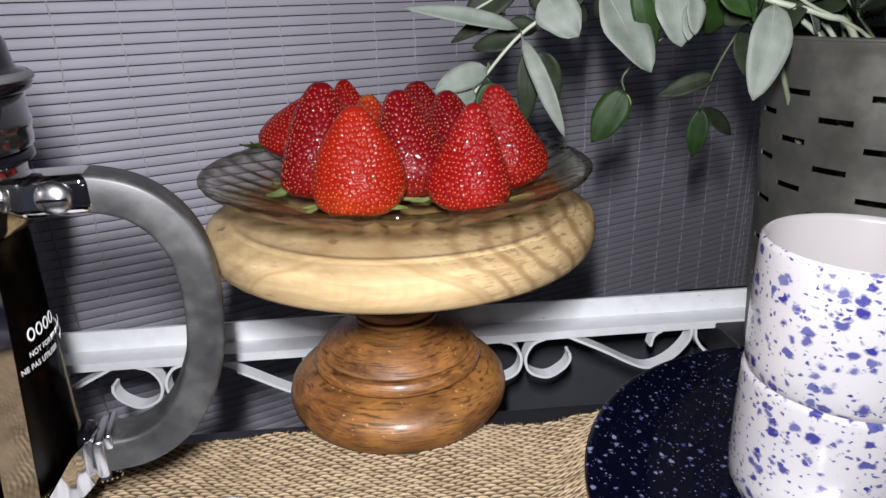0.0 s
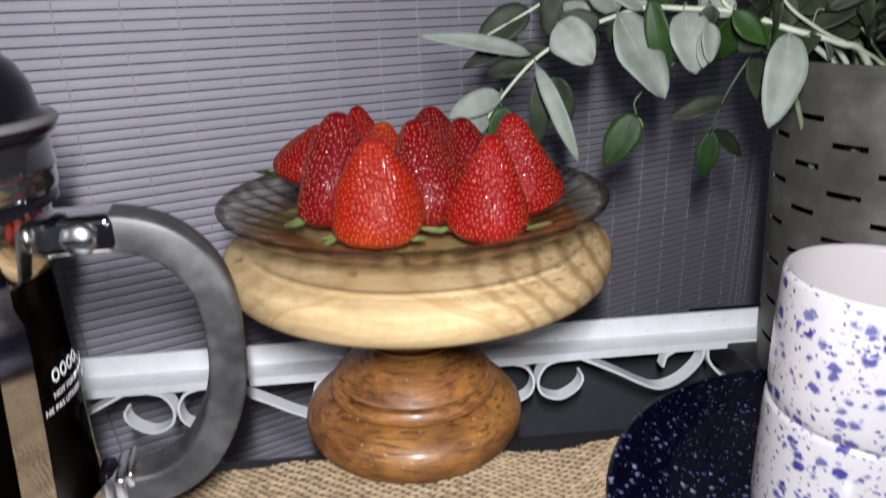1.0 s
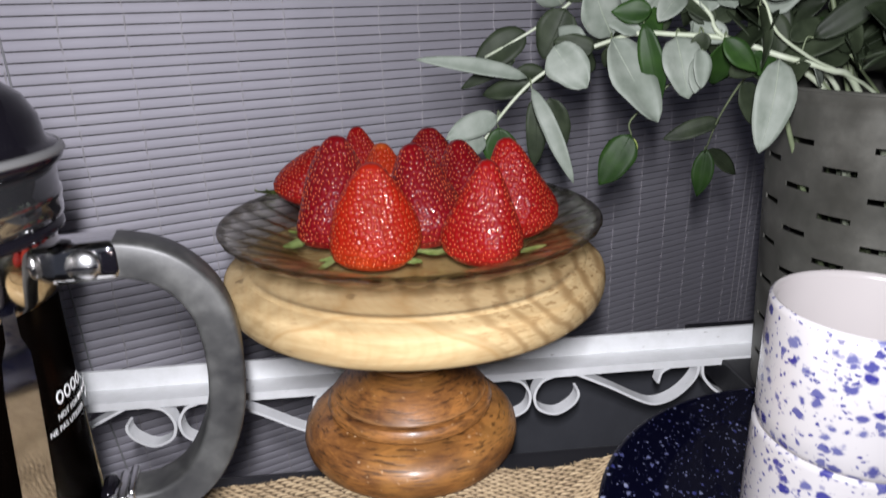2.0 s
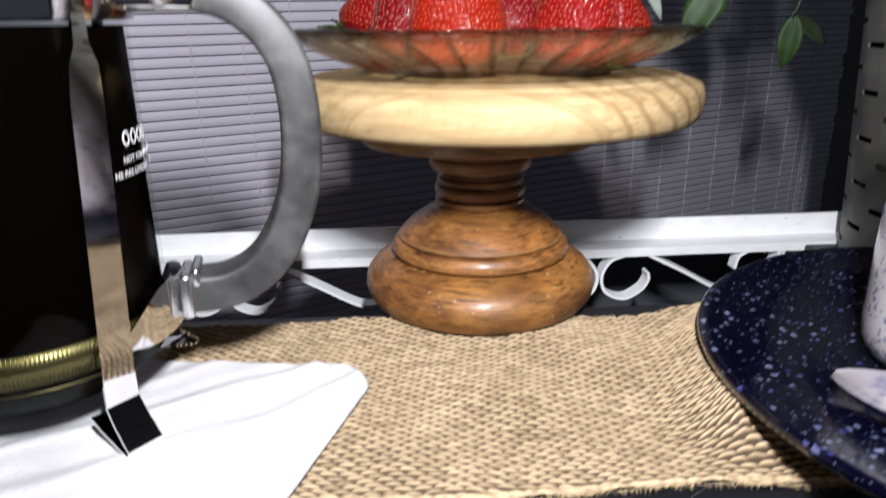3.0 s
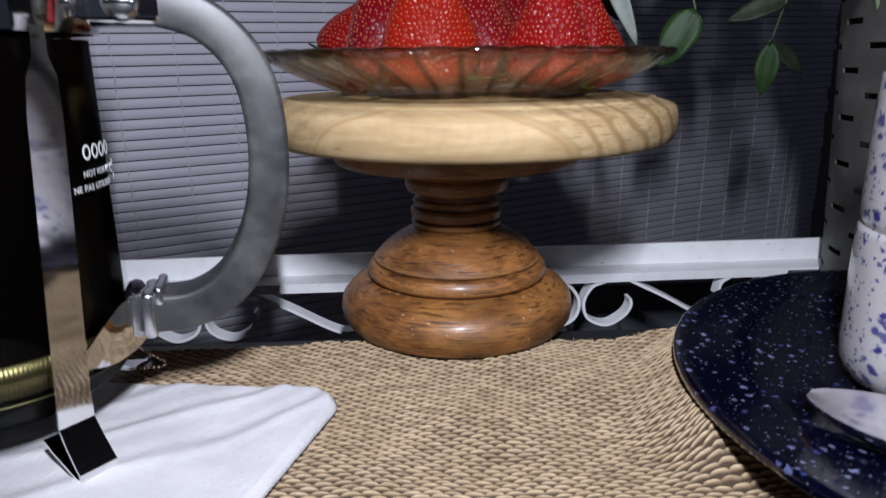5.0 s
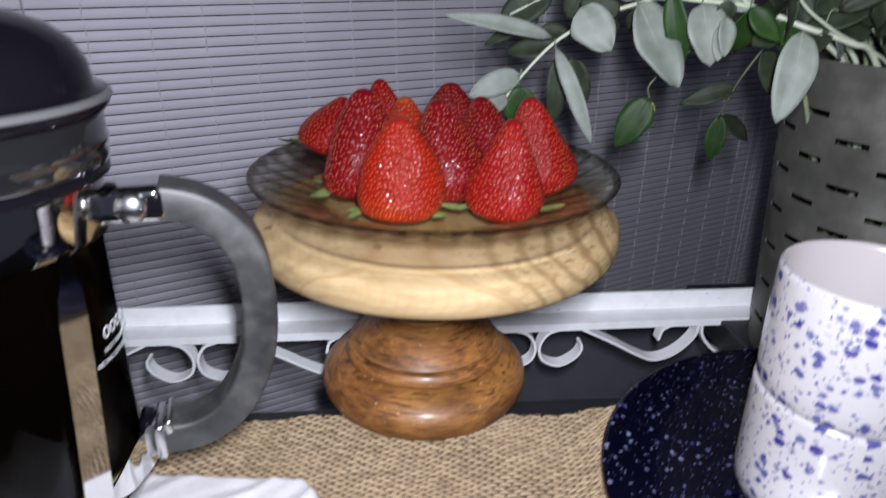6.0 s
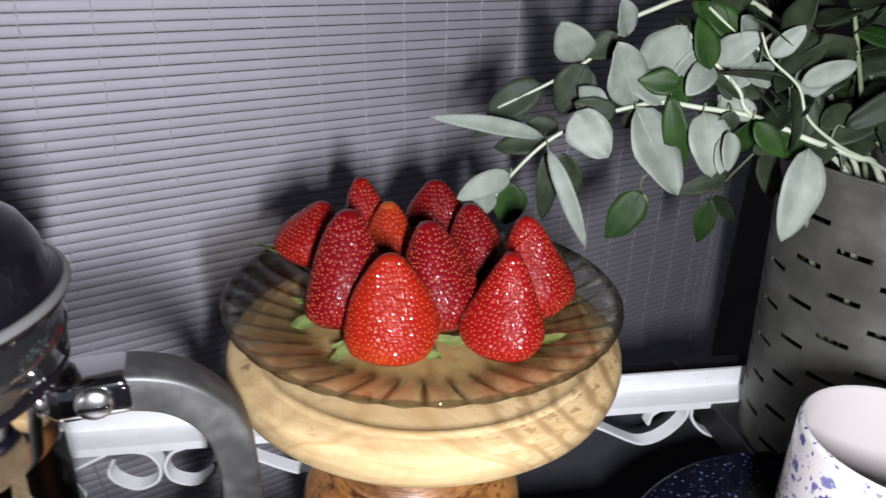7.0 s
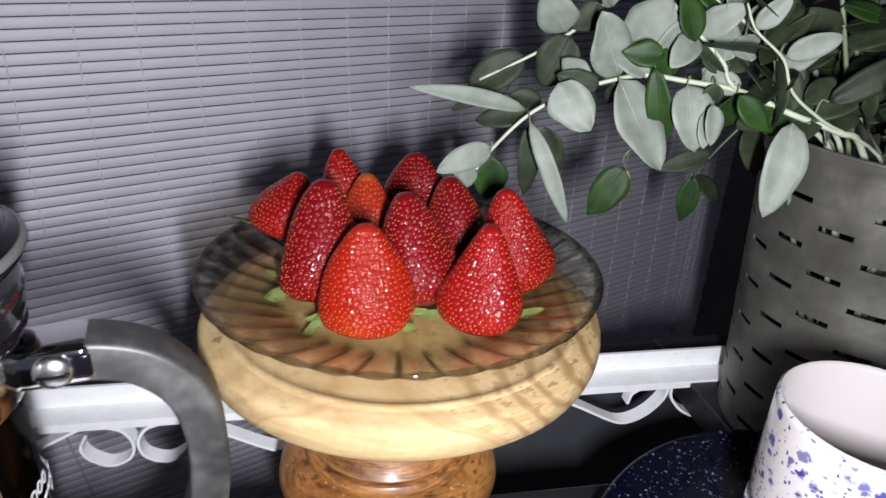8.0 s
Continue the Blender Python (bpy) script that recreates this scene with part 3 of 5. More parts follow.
def runner_weave(X, Y):
    """Height of the threads, 0 to 1: short stitches lying in rows."""
    Yw = Y + 0.0024 * np.sin(X * 34 + 2.0 * np.sin(Y * 30)) + 0.0012 * np.sin(X * 83 + Y * 60) + 0.0005 * np.sin(X * 190 - Y * 130)
    row = np.floor(Yw / ROW)
    rng = np.random.RandomState(5)
    jit = rng.rand(400)
    j = jit[(row.astype(int) % 400)]
    fy = (Yw / ROW - row) * 2 - 1
    Xw = X + 0.0012 * np.sin(Y * 45 + X * 12) + STITCH * (0.46 * row + 0.20 * j)
    cell = np.floor(Xw / STITCH)
    fx = (Xw / STITCH - cell) * 2 - 1
    size = 0.74 + 0.36 * jit[((cell * 7 + row * 13).astype(int) % 400)]
    fy = fy + 0.16 * fx - 0.30 * (0.5 - fx * fx) + 0.08 * np.sin(X * 260 + row * 2.4)
    body = np.clip(1 - np.abs(fy / 0.60) ** 2.0, 0, 1) ** 0.7 * (0.30 + 0.70 * np.clip(1 - np.abs(fx) ** 2.6, 0, 1) ** 0.7)
    hem = np.clip(1 - np.abs((Y + 0.1633 - 0.0010 * np.sin(X * 47)) / 0.0016) ** 2, 0, 1) * (0.8 + 0.2 * np.sin(X * 900 + 3 * np.sin(X * 210)))
    return np.clip(np.maximum(body * size, hem), 0, 1)


runner = grid_mesh("jute_runner", np.linspace(-0.40, 0.38, 980), np.linspace(-0.1665, 0.003, 760), lambda X, Y: runner_ground(X, Y) + 0.0017 * runner_weave(X, Y), jute,
                   keep=lambda X, Y: (Y > -0.1646 + 0.0010 * np.sin(X * 47) + 0.0006 * np.sin(X * 190)) & (Y < runner_back(X)), value=runner_weave)
runner.matrix_world = TABLE
tagged(runner, "coarse woven natural jute runner with frayed edges", "table runner")


def fringe():
    bm = bmesh.new()
    rng = random.Random(3)
    for k in range(3200):
        x = rng.uniform(-0.45, 0.43)
        front = rng.random() < 0.72
        y = -0.1642 + 0.0010 * math.sin(x * 47) if front else float(runner_back(np.array(x))) - 0.0005
        z = float(runner_ground(np.array(x), np.array(y))) + 0.0006
        n = rng.uniform(0.0008, 0.0030)
        a = rng.uniform(-1.1, 1.1)
        d = Vector((math.sin(a), -math.cos(a) if front else math.cos(a), rng.uniform(-0.6, 0.25) if front else rng.uniform(-0.1, 0.5))) * n
        p = Vector((x, y, z))
        sweep([p, p + d * 0.55 + Vector((0, 0, 0.0004)), p + d], ring_section(rng.uniform(0.00006, 0.00018), 3), (0, 0, 1), [1, 0.8, 0.4], bm)
    return bm


fr = part("fringe", fringe(), fibre, runner, "loose jute fibres")
fr["kind"] = "stuff"


def dust():
    bm = bmesh.new()
    rng = random.Random(8)
    for k in range(60):
        x, z = rng.uniform(-0.25, 0.16), rng.uniform(-0.05, -0.008)
        a, n = rng.uniform(-0.6, 0.6), rng.uniform(0.003, 0.018)
        pts = [Vector((x, -0.1626, z))]
        for j in range(4):
            a += rng.uniform(-0.6, 0.6)
            pts.append(pts[-1] + Vector((math.cos(a), 0, math.sin(a))) * n / 4)
        sweep(pts, ring_section(0.00006, 3), (0, 1, 0), None, bm)
    return bm


lint = part("lint", dust(), dust_fibre, board, "pale lint clinging to the black edge")
lint["kind"] = "stuff"

# ---- cake stand ----
STAND = (-0.027, 0.366, 0.0)
stand = thing("cake_stand", STAND, "turned two-tone wooden cake stand on the jute runner", "cake stand")
sharp(part("foot", lathe([(0, 0.0), (0.0628, 0.0), (0.0664, 0.0016), (0.0692, 0.0060), (0.0702, 0.0118), (0.0690, 0.0175), (0.0651, 0.0225), (0.0590, 0.0260), (0.0545, 0.0276), (0.0512, 0.0283), (0.0496, 0.0285), (0.0496, 0.0290), (0.0520, 0.0296), (0.0534, 0.0312), (0.0537, 0.0332), (0.0531, 0.0356), (0.0514, 0.0376), (0.0492, 0.0384), (0.0480, 0.0387), (0.0480, 0.0392), (0.0495, 0.0396), (0.0496, 0.0405), (0.0471, 0.0435), (0.0428, 0.0478), (0.0364, 0.0525), (0.0301, 0.0560), (0.0262, 0.0580), (0.0245, 0.0590), (0, 0.059)], 96, 0.004, 1), walnut, stand, "dark stained turned foot"), 28)
sharp(part("neck", lathe([(0, 0.0591), (0.0255, 0.0591), (0.0266, 0.0602), (0.0268, 0.0622), (0.0254, 0.0630), (0.0242, 0.0633), (0.0242, 0.0638), (0.0262, 0.0644), (0.0271, 0.0662), (0.0271, 0.0688), (0.0262, 0.0702), (0.0238, 0.0706), (0.0238, 0.0713), (0.0254, 0.0720), (0.0258, 0.0736), (0.0254, 0.0750), (0.0232, 0.0756), (0.0230, 0.0785), (0.0238, 0.0798), (0.0285, 0.0804), (0.0285, 0.0880), (0.0320, 0.0900), (0.0400, 0.0935), (0.0480, 0.0960), (0, 0.0962)], 72, 0.004, 2), walnut, stand, "dark turned neck with rings"), 28)
sharp(part("ring", lathe([(0.0280, 0.0800), (0.0292, 0.0804), (0.0302, 0.0825), (0.0302, 0.0858), (0.0292, 0.0872), (0.0280, 0.0876), (0.0280, 0.0800)], 72, 0.004, 5), walnut_light, stand, "paler turned ring"), 28)
sharp(part("collar", lathe([(0, 0.0963), (0.0640, 0.0963), (0.0690, 0.0975), (0.0706, 0.1000), (0.0706, 0.1075), (0.0695, 0.1098), (0.0680, 0.1105), (0, 0.1105)], 96, 0.003, 3), walnut_light, stand, "golden stained collar"), 40)
top = sharp(part("top", lathe([(0, 0.1106), (0.1085, 0.1106), (0.1105, 0.1110), (0.1125, 0.1132), (0.1138, 0.1170), (0.1143, 0.1220), (0.1139, 0.1262), (0.1130, 0.1290), (0.1118, 0.1302), (0.1100, 0.1309), (0.1045, 0.1325), (0.1030, 0.1328), (0.1022, 0.1338), (0.1008, 0.1341), (0.0990, 0.1340), (0.0982, 0.1334), (0.0940, 0.1333), (0.0900, 0.1336), (0, 0.1337)], 128, 0.004, 4), beech, stand, "pale unstained wooden top"), 40)
top.location.x = 0.007

# ---- fluted glass plate ----
def fluted_plate():
    n, bm, rings = 216, bmesh.new(), []
    top = [(0.0, 0.1375, 0), (0.030, 0.1375, 0), (0.058, 0.1378, 0), (0.066, 0.1385, 0.3), (0.074, 0.1412, 1.0), (0.084, 0.1448, 1.0), (0.096, 0.1490, 1.0), (0.106, 0.1528, 0.7), (0.1140, 0.1562, 0.25), (0.1172, 0.1580, 0.08)]
    low = [(0.1186, 0.1572, 0.05), (0.1178, 0.1556, 0.1), (0.1140, 0.1530, 0.25), (0.104, 0.1490, 0.7), (0.092, 0.1445, 1), (0.080, 0.1400, 1), (0.070, 0.1362, 0.6), (0.064, 0.1342, 0), (0.060, 0.1338, 0), (0.056, 0.1345, 0), (0.0, 0.1345, 0)]
    for side, prof in ((1, top), (-1, low)):
        for r, z, f in prof:
            if r == 0:
                rings.append([bm.verts.new((0, 0, z))])
                continue
            row = []
            for k in range(n):
                a = 2 * math.pi * k / n
                wave = abs(math.sin(a * 18))
                dz = (wave - 0.5) * 0.0062 * f * side * (r / 0.118)
                rr = r * (1 + 0.024 * f * (wave - 0.5) * (1 if r > 0.112 else 0))
                row.append(bm.verts.new((rr * math.cos(a), rr * math.sin(a), z + dz)))
            rings.append(row)
    for a, b in zip(rings, rings[1:]):
        for k in range(n):
            m = (k + 1) % n
            if len(a) == 1:
                bm.faces.new((a[0], b[m], b[k]))
            elif len(b) == 1:
                bm.faces.new((a[k], a[m], b[0]))
            else:
                bm.faces.new((a[k], a[m], b[m], b[k]))
    bmesh.ops.recalc_face_normals(bm, faces=bm.faces)
    return bm


plate = part("glass_plate", fluted_plate(), smoky_glass)
plate.location = (STAND[0] + 0.0055, STAND[1], 0.0005)
plate.scale = (0.948, 0.948, 1.0)
tagged(plate, "smoky brown fluted glass plate on the wooden stand", "plate")

# ---- strawberries ----
def plate_top(x, y):
    """Height of the glass under a point."""
    d = math.hypot(x - plate.location.x, y - plate.location.y)
    return 0.1384 + max(0.0, d - 0.0605) * 0.40


def berry(place, tip, width, tone, seed):
    """A strawberry standing on its leaves: place is the middle of its foot, tip its point."""
    rng = random.Random(seed)
    foot, point = Vector(place), Vector(tip)
    foot.z = max(foot.z, plate_top(foot.x, foot.y) + 0.001)
    tall = (point - foot).length
    ob = new("strawberry")
    ob.matrix_world = Matrix.Translation(foot) @ (point - foot).to_track_quat("Z", "Y").to_matrix().to_4x4()
    look_of = {"orange": "bright orange-red", "red": "glossy red", "dark": "deep dark red", "pale": "orange-tipped"}[tone]
    tagged(ob, look_of + " ripe strawberry standing point up on the glass plate", "strawberry", "strawberries on the plate")
    r = width * 0.568
    shape = [(0.0, 0.42), (0.03, 0.72), (0.10, 0.92), (0.20, 1.0), (0.30, 0.975), (0.45, 0.865), (0.60, 0.72), (0.75, 0.55), (0.87, 0.395), (0.95, 0.26), (0.985, 0.16), (1.0, 0.0)]
    zs, rs = [s[0] for s in shape], [s[1] for s in shape]
    off = rng.uniform(0, 100)

    def radius(f, a):
        q = float(np.interp(f, zs, rs)) * r
        q *= 1 + 0.22 * noise.noise((math.cos(a) * 0.8 + off, math.sin(a) * 0.8, f * 1.6)) + 0.05 * math.cos(2 * a + off)
        return q

    seeds, rows = [], max(8, int(tall / 0.0027))
    for j in range(rows):
        f = 0.07 + 0.88 * (j + 0.5) / rows
        q = float(np.interp(f, zs, rs)) * r
        count = max(4, int(2 * math.pi * q / 0.0030))
        for k in range(count):
            seeds.append((f + rng.uniform(-0.014, 0.014), 2 * math.pi * (k + 0.5 * (j % 2) + rng.uniform(-0.22, 0.22)) / count))
    nu, nv = 200, 124
    fs = np.linspace(0, 1, nv + 1)
    co = np.zeros((nv + 1, nu, 3))
    for i, f in enumerate(fs):
        for k in range(nu):
            a = 2 * math.pi * k / nu
            q = radius(f, a)
            co[i, k] = (q * math.cos(a), q * math.sin(a), f * tall)
    mid = co.copy()
    out = mid * (1, 1, 0)
    out /= np.maximum(np.linalg.norm(out, axis=-1, keepdims=True), 1e-6)
    for f, a in seeds:
        q = radius(f, a)
        p = np.array((q * math.cos(a), q * math.sin(a), f * tall))
        i0, i1 = max(0, int((f - 0.07) * nv)), min(nv + 1, int((f + 0.07) * nv) + 1)
        d2 = ((mid[i0:i1] - p) ** 2).sum(-1)
        co[i0:i1] -= out[i0:i1] * (0.0010 * np.exp(-d2 / 0.00100 ** 2))[..., None]
    bm = bmesh.new()
    rings = [[bm.verts.new(c) for c in row] for row in co[:-1]]
    apex, base = bm.verts.new((0, 0, tall)), bm.verts.new((0, 0, 0))
    for a, b in zip(rings, rings[1:]):
        for k in range(nu):
            bm.faces.new((a[k], a[(k + 1) % nu], b[(k + 1) % nu], b[k]))
    for k in range(nu):
        bm.faces.new((rings[-1][k], rings[-1][(k + 1) % nu], apex))
        bm.faces.new((rings[0][(k + 1) % nu], rings[0][k], base))
    part("flesh", bm, berry_mats[tone], ob)
    bm = bmesh.new()
    for f, a in seeds:
        q = radius(f, a) - 0.0007
        c = Vector((q * math.cos(a), q * math.sin(a), f * tall))
        n = Vector((math.cos(a), math.sin(a), 0.25))
        up = Vector((0, 0, 1))
        s = n.cross(up).normalized()
        L, W, H = 0.00054, 0.00032, 0.00056
        v = [bm.verts.new(c + d) for d in (up * L, s * W, -up * L, -s * W, n.normalized() * H)]
        for i in range(4):
            bm.faces.new((v[i], v[(i + 1) % 4], v[4]))
    part("seed_layer", bm, seed_mat, ob, "tiny yellow seeds")["kind"] = "stuff"
    for k in range(12):
        if rng.random() < 0.22:
            continue
        bm = bmesh.new()
        a = 2 * math.pi * k / 12 + rng.uniform(-0.2, 0.2)
        n, w = r * rng.uniform(1.05, 1.75), r * rng.uniform(0.15, 0.32)
        d, s = Vector((math.cos(a), math.sin(a), 0)), Vector((-math.sin(a), math.cos(a), 0))
        front = (ob.matrix_world.to_3x3() @ d).y
        if front < -0.60:
            bm.free()
            continue
        if front < -0.3:
            n = r * rng.uniform(1.05, 1.3)
        curl = rng.uniform(-1.3, 1.3)
        lift, rise, prev = rng.uniform(0.006, 0.011), rng.choice((0.001, 0.003, 0.006, 0.010)), None
        for t, wd in ((0.25, 0.6), (0.5, 1.0), (0.75, 0.8), (0.92, 0.4), (1.0, 0.05)):
            c = d * (r * 0.62 + (n - r * 0.62) * t) + Vector((0, 0, lift * (1 - t) ** 1.3 + rise * t * t - 0.0016 + 0.0007 * math.sin(t * 5 + k)))
            c += s * w * 0.8 * curl * t * t
            c.z = max(c.z, plate_top(foot.x + c.x, foot.y + c.y) + 0.0007 - foot.z)
            row = [bm.verts.new(c - s * w * wd + Vector((0, 0, 0.0006))), bm.verts.new(c - Vector((0, 0, 0.0004))), bm.verts.new(c + s * w * wd + Vector((0, 0, 0.0006)))]
            if prev:
                bm.faces.new((prev[0], prev[1], row[1], row[0]))
                bm.faces.new((prev[1], prev[2], row[2], row[1]))
            prev = row
        bmesh.ops.solidify(bm, geom=bm.faces[:], thickness=0.0003)
        part("sepal", bm, calyx_mat, ob, "fresh green cap leaf")
    return ob


TOP = 0.1400
for n, (place, tip, width, tone) in enumerate((
    ((-0.038, 0.324, TOP), (-0.039, 0.325, 0.1965), 0.0445, "orange"),
    ((-0.067, 0.359, TOP), (-0.063, 0.365, 0.205), 0.0460, "dark"),
    ((-0.098, 0.411, TOP), (-0.084, 0.422, 0.189), 0.0400, "red"),
    ((-0.058, 0.442, TOP), (-0.064, 0.446, 0.198), 0.0350, "red"),
    ((-0.044, 0.415, TOP), (-0.044, 0.419, 0.191), 0.0360, "pale"),
    ((-0.011, 0.356, TOP), (-0.021, 0.362, 0.200), 0.0460, "dark"),
    ((-0.011, 0.446, TOP), (-0.014, 0.449, 0.196), 0.0420, "dark"),
    ((0.014, 0.405, TOP), (0.006, 0.408, 0.194), 0.0415, "dark"),
    ((0.019, 0.327, TOP), (0.023, 0.328, 0.1965), 0.0380, "red"),
    ((0.047, 0.368, TOP), (0.034, 0.368, 0.201), 0.0385, "red"),
)):
    berry(place, tip, width, tone, 11 + n)

# ---- folded napkin under the press ----
NAP_X, NAP_FRONT, NAP_BACK = -0.36, 0.085, 0.262


def napkin_edge(Y):
    """The right hem, rounded at the back corner."""
    over = np.clip((Y - 0.240) / (NAP_BACK - 0.240), 0, 1)
    return -0.077 + (np.minimum(Y, 0.246) - 0.243) * 0.21 - 0.019 * (1 - np.sqrt(np.clip(1 - over ** 2, 0, 1))) - 0.001 * over


def napkin_top(S, T):
    Y = NAP_FRONT + T * (NAP_BACK - NAP_FRONT)
    X = NAP_X + S * (napkin_edge(Y) - NAP_X)
    h = 0.0055 + 0.0005 * np.sin((X * 0.8 - Y) * 40 + 2 * np.sin(X * 20)) + 0.0003 * np.sin(X * 60 + Y * 95 + 2 * np.sin(Y * 50))
    for c, s, k in ((0.012, 0.0055, 0.0010), (0.046, 0.0045, 0.0011), (0.084, 0.0055, 0.0011)):
        d = (Y - 0.19) - (X + 0.16) * 0.85 + c - 0.075 + 0.006 * np.sin(X * 38) + 0.003 * np.sin(X * 97)
        h = h + k * np.exp(-(d / s) ** 2) - 0.6 * k * np.exp(-((d - 2.2 * s) / s) ** 2)
    edge = np.minimum(napkin_edge(Y) - X, (NAP_BACK - Y))
    h = h * np.sqrt(np.clip(edge / 0.0035, 0.12, 1))
    h = np.where(Y < 0.155, h - (0.155 - Y) ** 2 * 3.0, h)
    return X, Y, h


napkin = grid_mesh("cloth_napkin", np.linspace(0, 1, 220), np.linspace(0, 1, 160), lambda X, Y: X * 0, linen, thick=0.0035)
S, T = np.meshgrid(np.linspace(0, 1, 220), np.linspace(0, 1, 160))
napkin.data.vertices.foreach_set("co", np.stack(napkin_top(S, T), -1).reshape(-1))
napkin.data.update()
tagged(napkin, "folded white linen napkin lying under the coffee press", "napkin")

# ---- coffee press ----
PRESS_TURN = 18.7
press = thing("coffee_press", (-0.213, 0.221, 0.006), "glass coffee press full of black coffee, chrome frame, dark handle", "coffee press", turn=PRESS_TURN)
part("beaker", lathe([(0, 0.010), (0.036, 0.010), (0.046, 0.0135), (0.0512, 0.020), (0.0525, 0.030), (0.0525, 0.190), (0.0530, 0.200), (0.0545, 0.2055), (0.0535, 0.2062), (0.0515, 0.200), (0.0510, 0.190), (0.0510, 0.030), (0.049, 0.022), (0.036, 0.0135), (0, 0.0135)], 96), press_glass, press, "clear glass beaker")
sharp(part("coffee", lathe([(0, 0.0137), (0.036, 0.0137), (0.0485, 0.0225), (0.0506, 0.030), (0.0506, 0.156), (0.0, 0.156)], 64), coffee, press, "black coffee"), 40)


COIL = 0.0385


def coil():
    path = []
    for k in range(321):
        a = 2 * math.pi * k / 320
        path.append(Vector((0.0508 * math.cos(a), 0.0508 * math.sin(a), COIL)))
    bm = sweep(path, [(0.0007, -0.0062), (0.0012, 0), (0.0007, 0.0062), (-0.0008, 0.0062), (-0.0008, -0.0062)])
    for k in range(220):
        a = 2 * math.pi * k / 220
        c = Vector((0.0517 * math.cos(a), 0.0517 * math.sin(a), COIL))
        s = Vector((-math.sin(a), math.cos(a), 0))
        sweep([c - Vector((0, 0, 0.0062)), c + s * 0.0006, c + Vector((0, 0, 0.0062)) + s * 0.0012], ring_section(0.00035, 4), (math.cos(a), math.sin(a), 0), None, bm)
    return bm


part("strainer_coil", coil(), mesh_brass, press, "brass-coloured strainer coil")
part("strainer_wire", lathe([(0.0507, COIL - 0.0098), (0.0513, COIL - 0.0094), (0.0507, COIL - 0.0090), (0.0502, COIL - 0.0094), (0.0507, COIL - 0.0098)], 96), mesh_brass, press)
sharp(part("band", lathe([(0.0529, 0.158), (0.0549, 0.158), (0.0553, 0.160), (0.0553, 0.180), (0.0549, 0.182), (0.0529, 0.182), (0.0529, 0.158)], 96), dark_chrome, press, "polished metal band"), 40)
lid = part("lid", lathe([(0.0, 0.2075), (0.0560, 0.2078), (0.0600, 0.2088), (0.0628, 0.2104), (0.0638, 0.2128), (0.0636, 0.2158), (0.0618, 0.2175), (0.0592, 0.2182), (0.0584, 0.2200), (0.0572, 0.2285), (0.0530, 0.2365), (0.0450, 0.2430), (0.0330, 0.2480), (0.0180, 0.2508), (0.0, 0.2515)], 96), lid_black, press, "glossy black domed lid")
part("brim", lathe([(0.0637, 0.2145), (0.0643, 0.2139), (0.0648, 0.2145), (0.0644, 0.2161), (0.0630, 0.2173), (0.0624, 0.2169), (0.0637, 0.2145)], 96), brim_grey, lid, "pale grey edge of the lid")
part("skirt", lathe([(0.0585, 0.1880), (0.0597, 0.1885), (0.0600, 0.1910), (0.0600, 0.1955), (0.0606, 0.1962), (0.0606, 0.1985), (0.0600, 0.1992), (0.0600, 0.2084), (0.0580, 0.2084), (0.0578, 0.1885), (0.0585, 0.1880)], 96), skirt_gloss, lid, "dark mirror-glossy skirt under the lid")
part("collar", lathe([(0.0530, 0.1822), (0.0570, 0.1822), (0.0592, 0.1834), (0.0592, 0.1848), (0.0580, 0.1874), (0.0530, 0.1878), (0.0530, 0.1822)], 96), lid_black, press)
part("knob", lathe([(0, 0.2510), (0.006, 0.2512), (0.005, 0.2585), (0.009, 0.2645), (0.013, 0.2725), (0.011, 0.2815), (0.006, 0.2855), (0, 0.2860)], 32), lid_black, lid)
part("plunger_rod", lathe([(0, 0.1570), (0.0024, 0.1570), (0.0024, 0.2072), (0, 0.2072)], 16), chrome, press)


def press_leg(angle):
    """A flat chrome strip that leans a little round the beaker and folds out and back into a foot."""
    pts = [(0.0546, 0.163, 0.0026), (0.0548, 0.150, 0.0030), (0.0549, 0.143, 0.0058), (0.0546, 0.130, 0.0066), (0.0546, 0.085, 0.0066), (0.0546, 0.045, 0.0066), (0.0549, 0.026, 0.0066), (0.0558, 0.0168, 0.0067), (0.0604, 0.0110, 0.0069), (0.0672, 0.0044, 0.0071), (0.0690, 0.0030, 0.0071), (0.0694, 0.0010, 0.0071), (0.0670, 0.0006, 0.0071), (0.0500, 0.0060, 0.0071), (0.0440, 0.0090, 0.0071)]
    bm, rows = bmesh.new(), []
    for k, (r, z, w) in enumerate(pts):
        rad = radians(angle + 72 * (z - 0.044))
        d, s = Vector((math.cos(rad), math.sin(rad), 0)), Vector((-math.sin(rad), math.cos(rad), 0))
        a, b = pts[max(0, k - 1)], pts[min(len(pts) - 1, k + 1)]
        way = Vector((b[0] - a[0], b[1] - a[1])).normalized()
        n = (d * -way.y + Vector((0, 0, 1)) * way.x) * 0.0006
        c = d * r + Vector((0, 0, z))
        rows.append([bm.verts.new(c + q) for q in (s * w + n, -s * w + n, -s * w - n, s * w - n)])
    for a, b in zip(rows, rows[1:]):
        for k in range(4):
            bm.faces.new((a[k], a[(k + 1) % 4], b[(k + 1) % 4], b[k]))
    bm.faces.new(rows[0][::-1])
    bm.faces.new(rows[-1])
    bmesh.ops.recalc_face_normals(bm, faces=bm.faces)
    return bm


for angle in (-47, 43, 133, 223):
    sharp(part("leg", press_leg(angle), chrome, press, "chrome strip leg with bent foot"), 30)


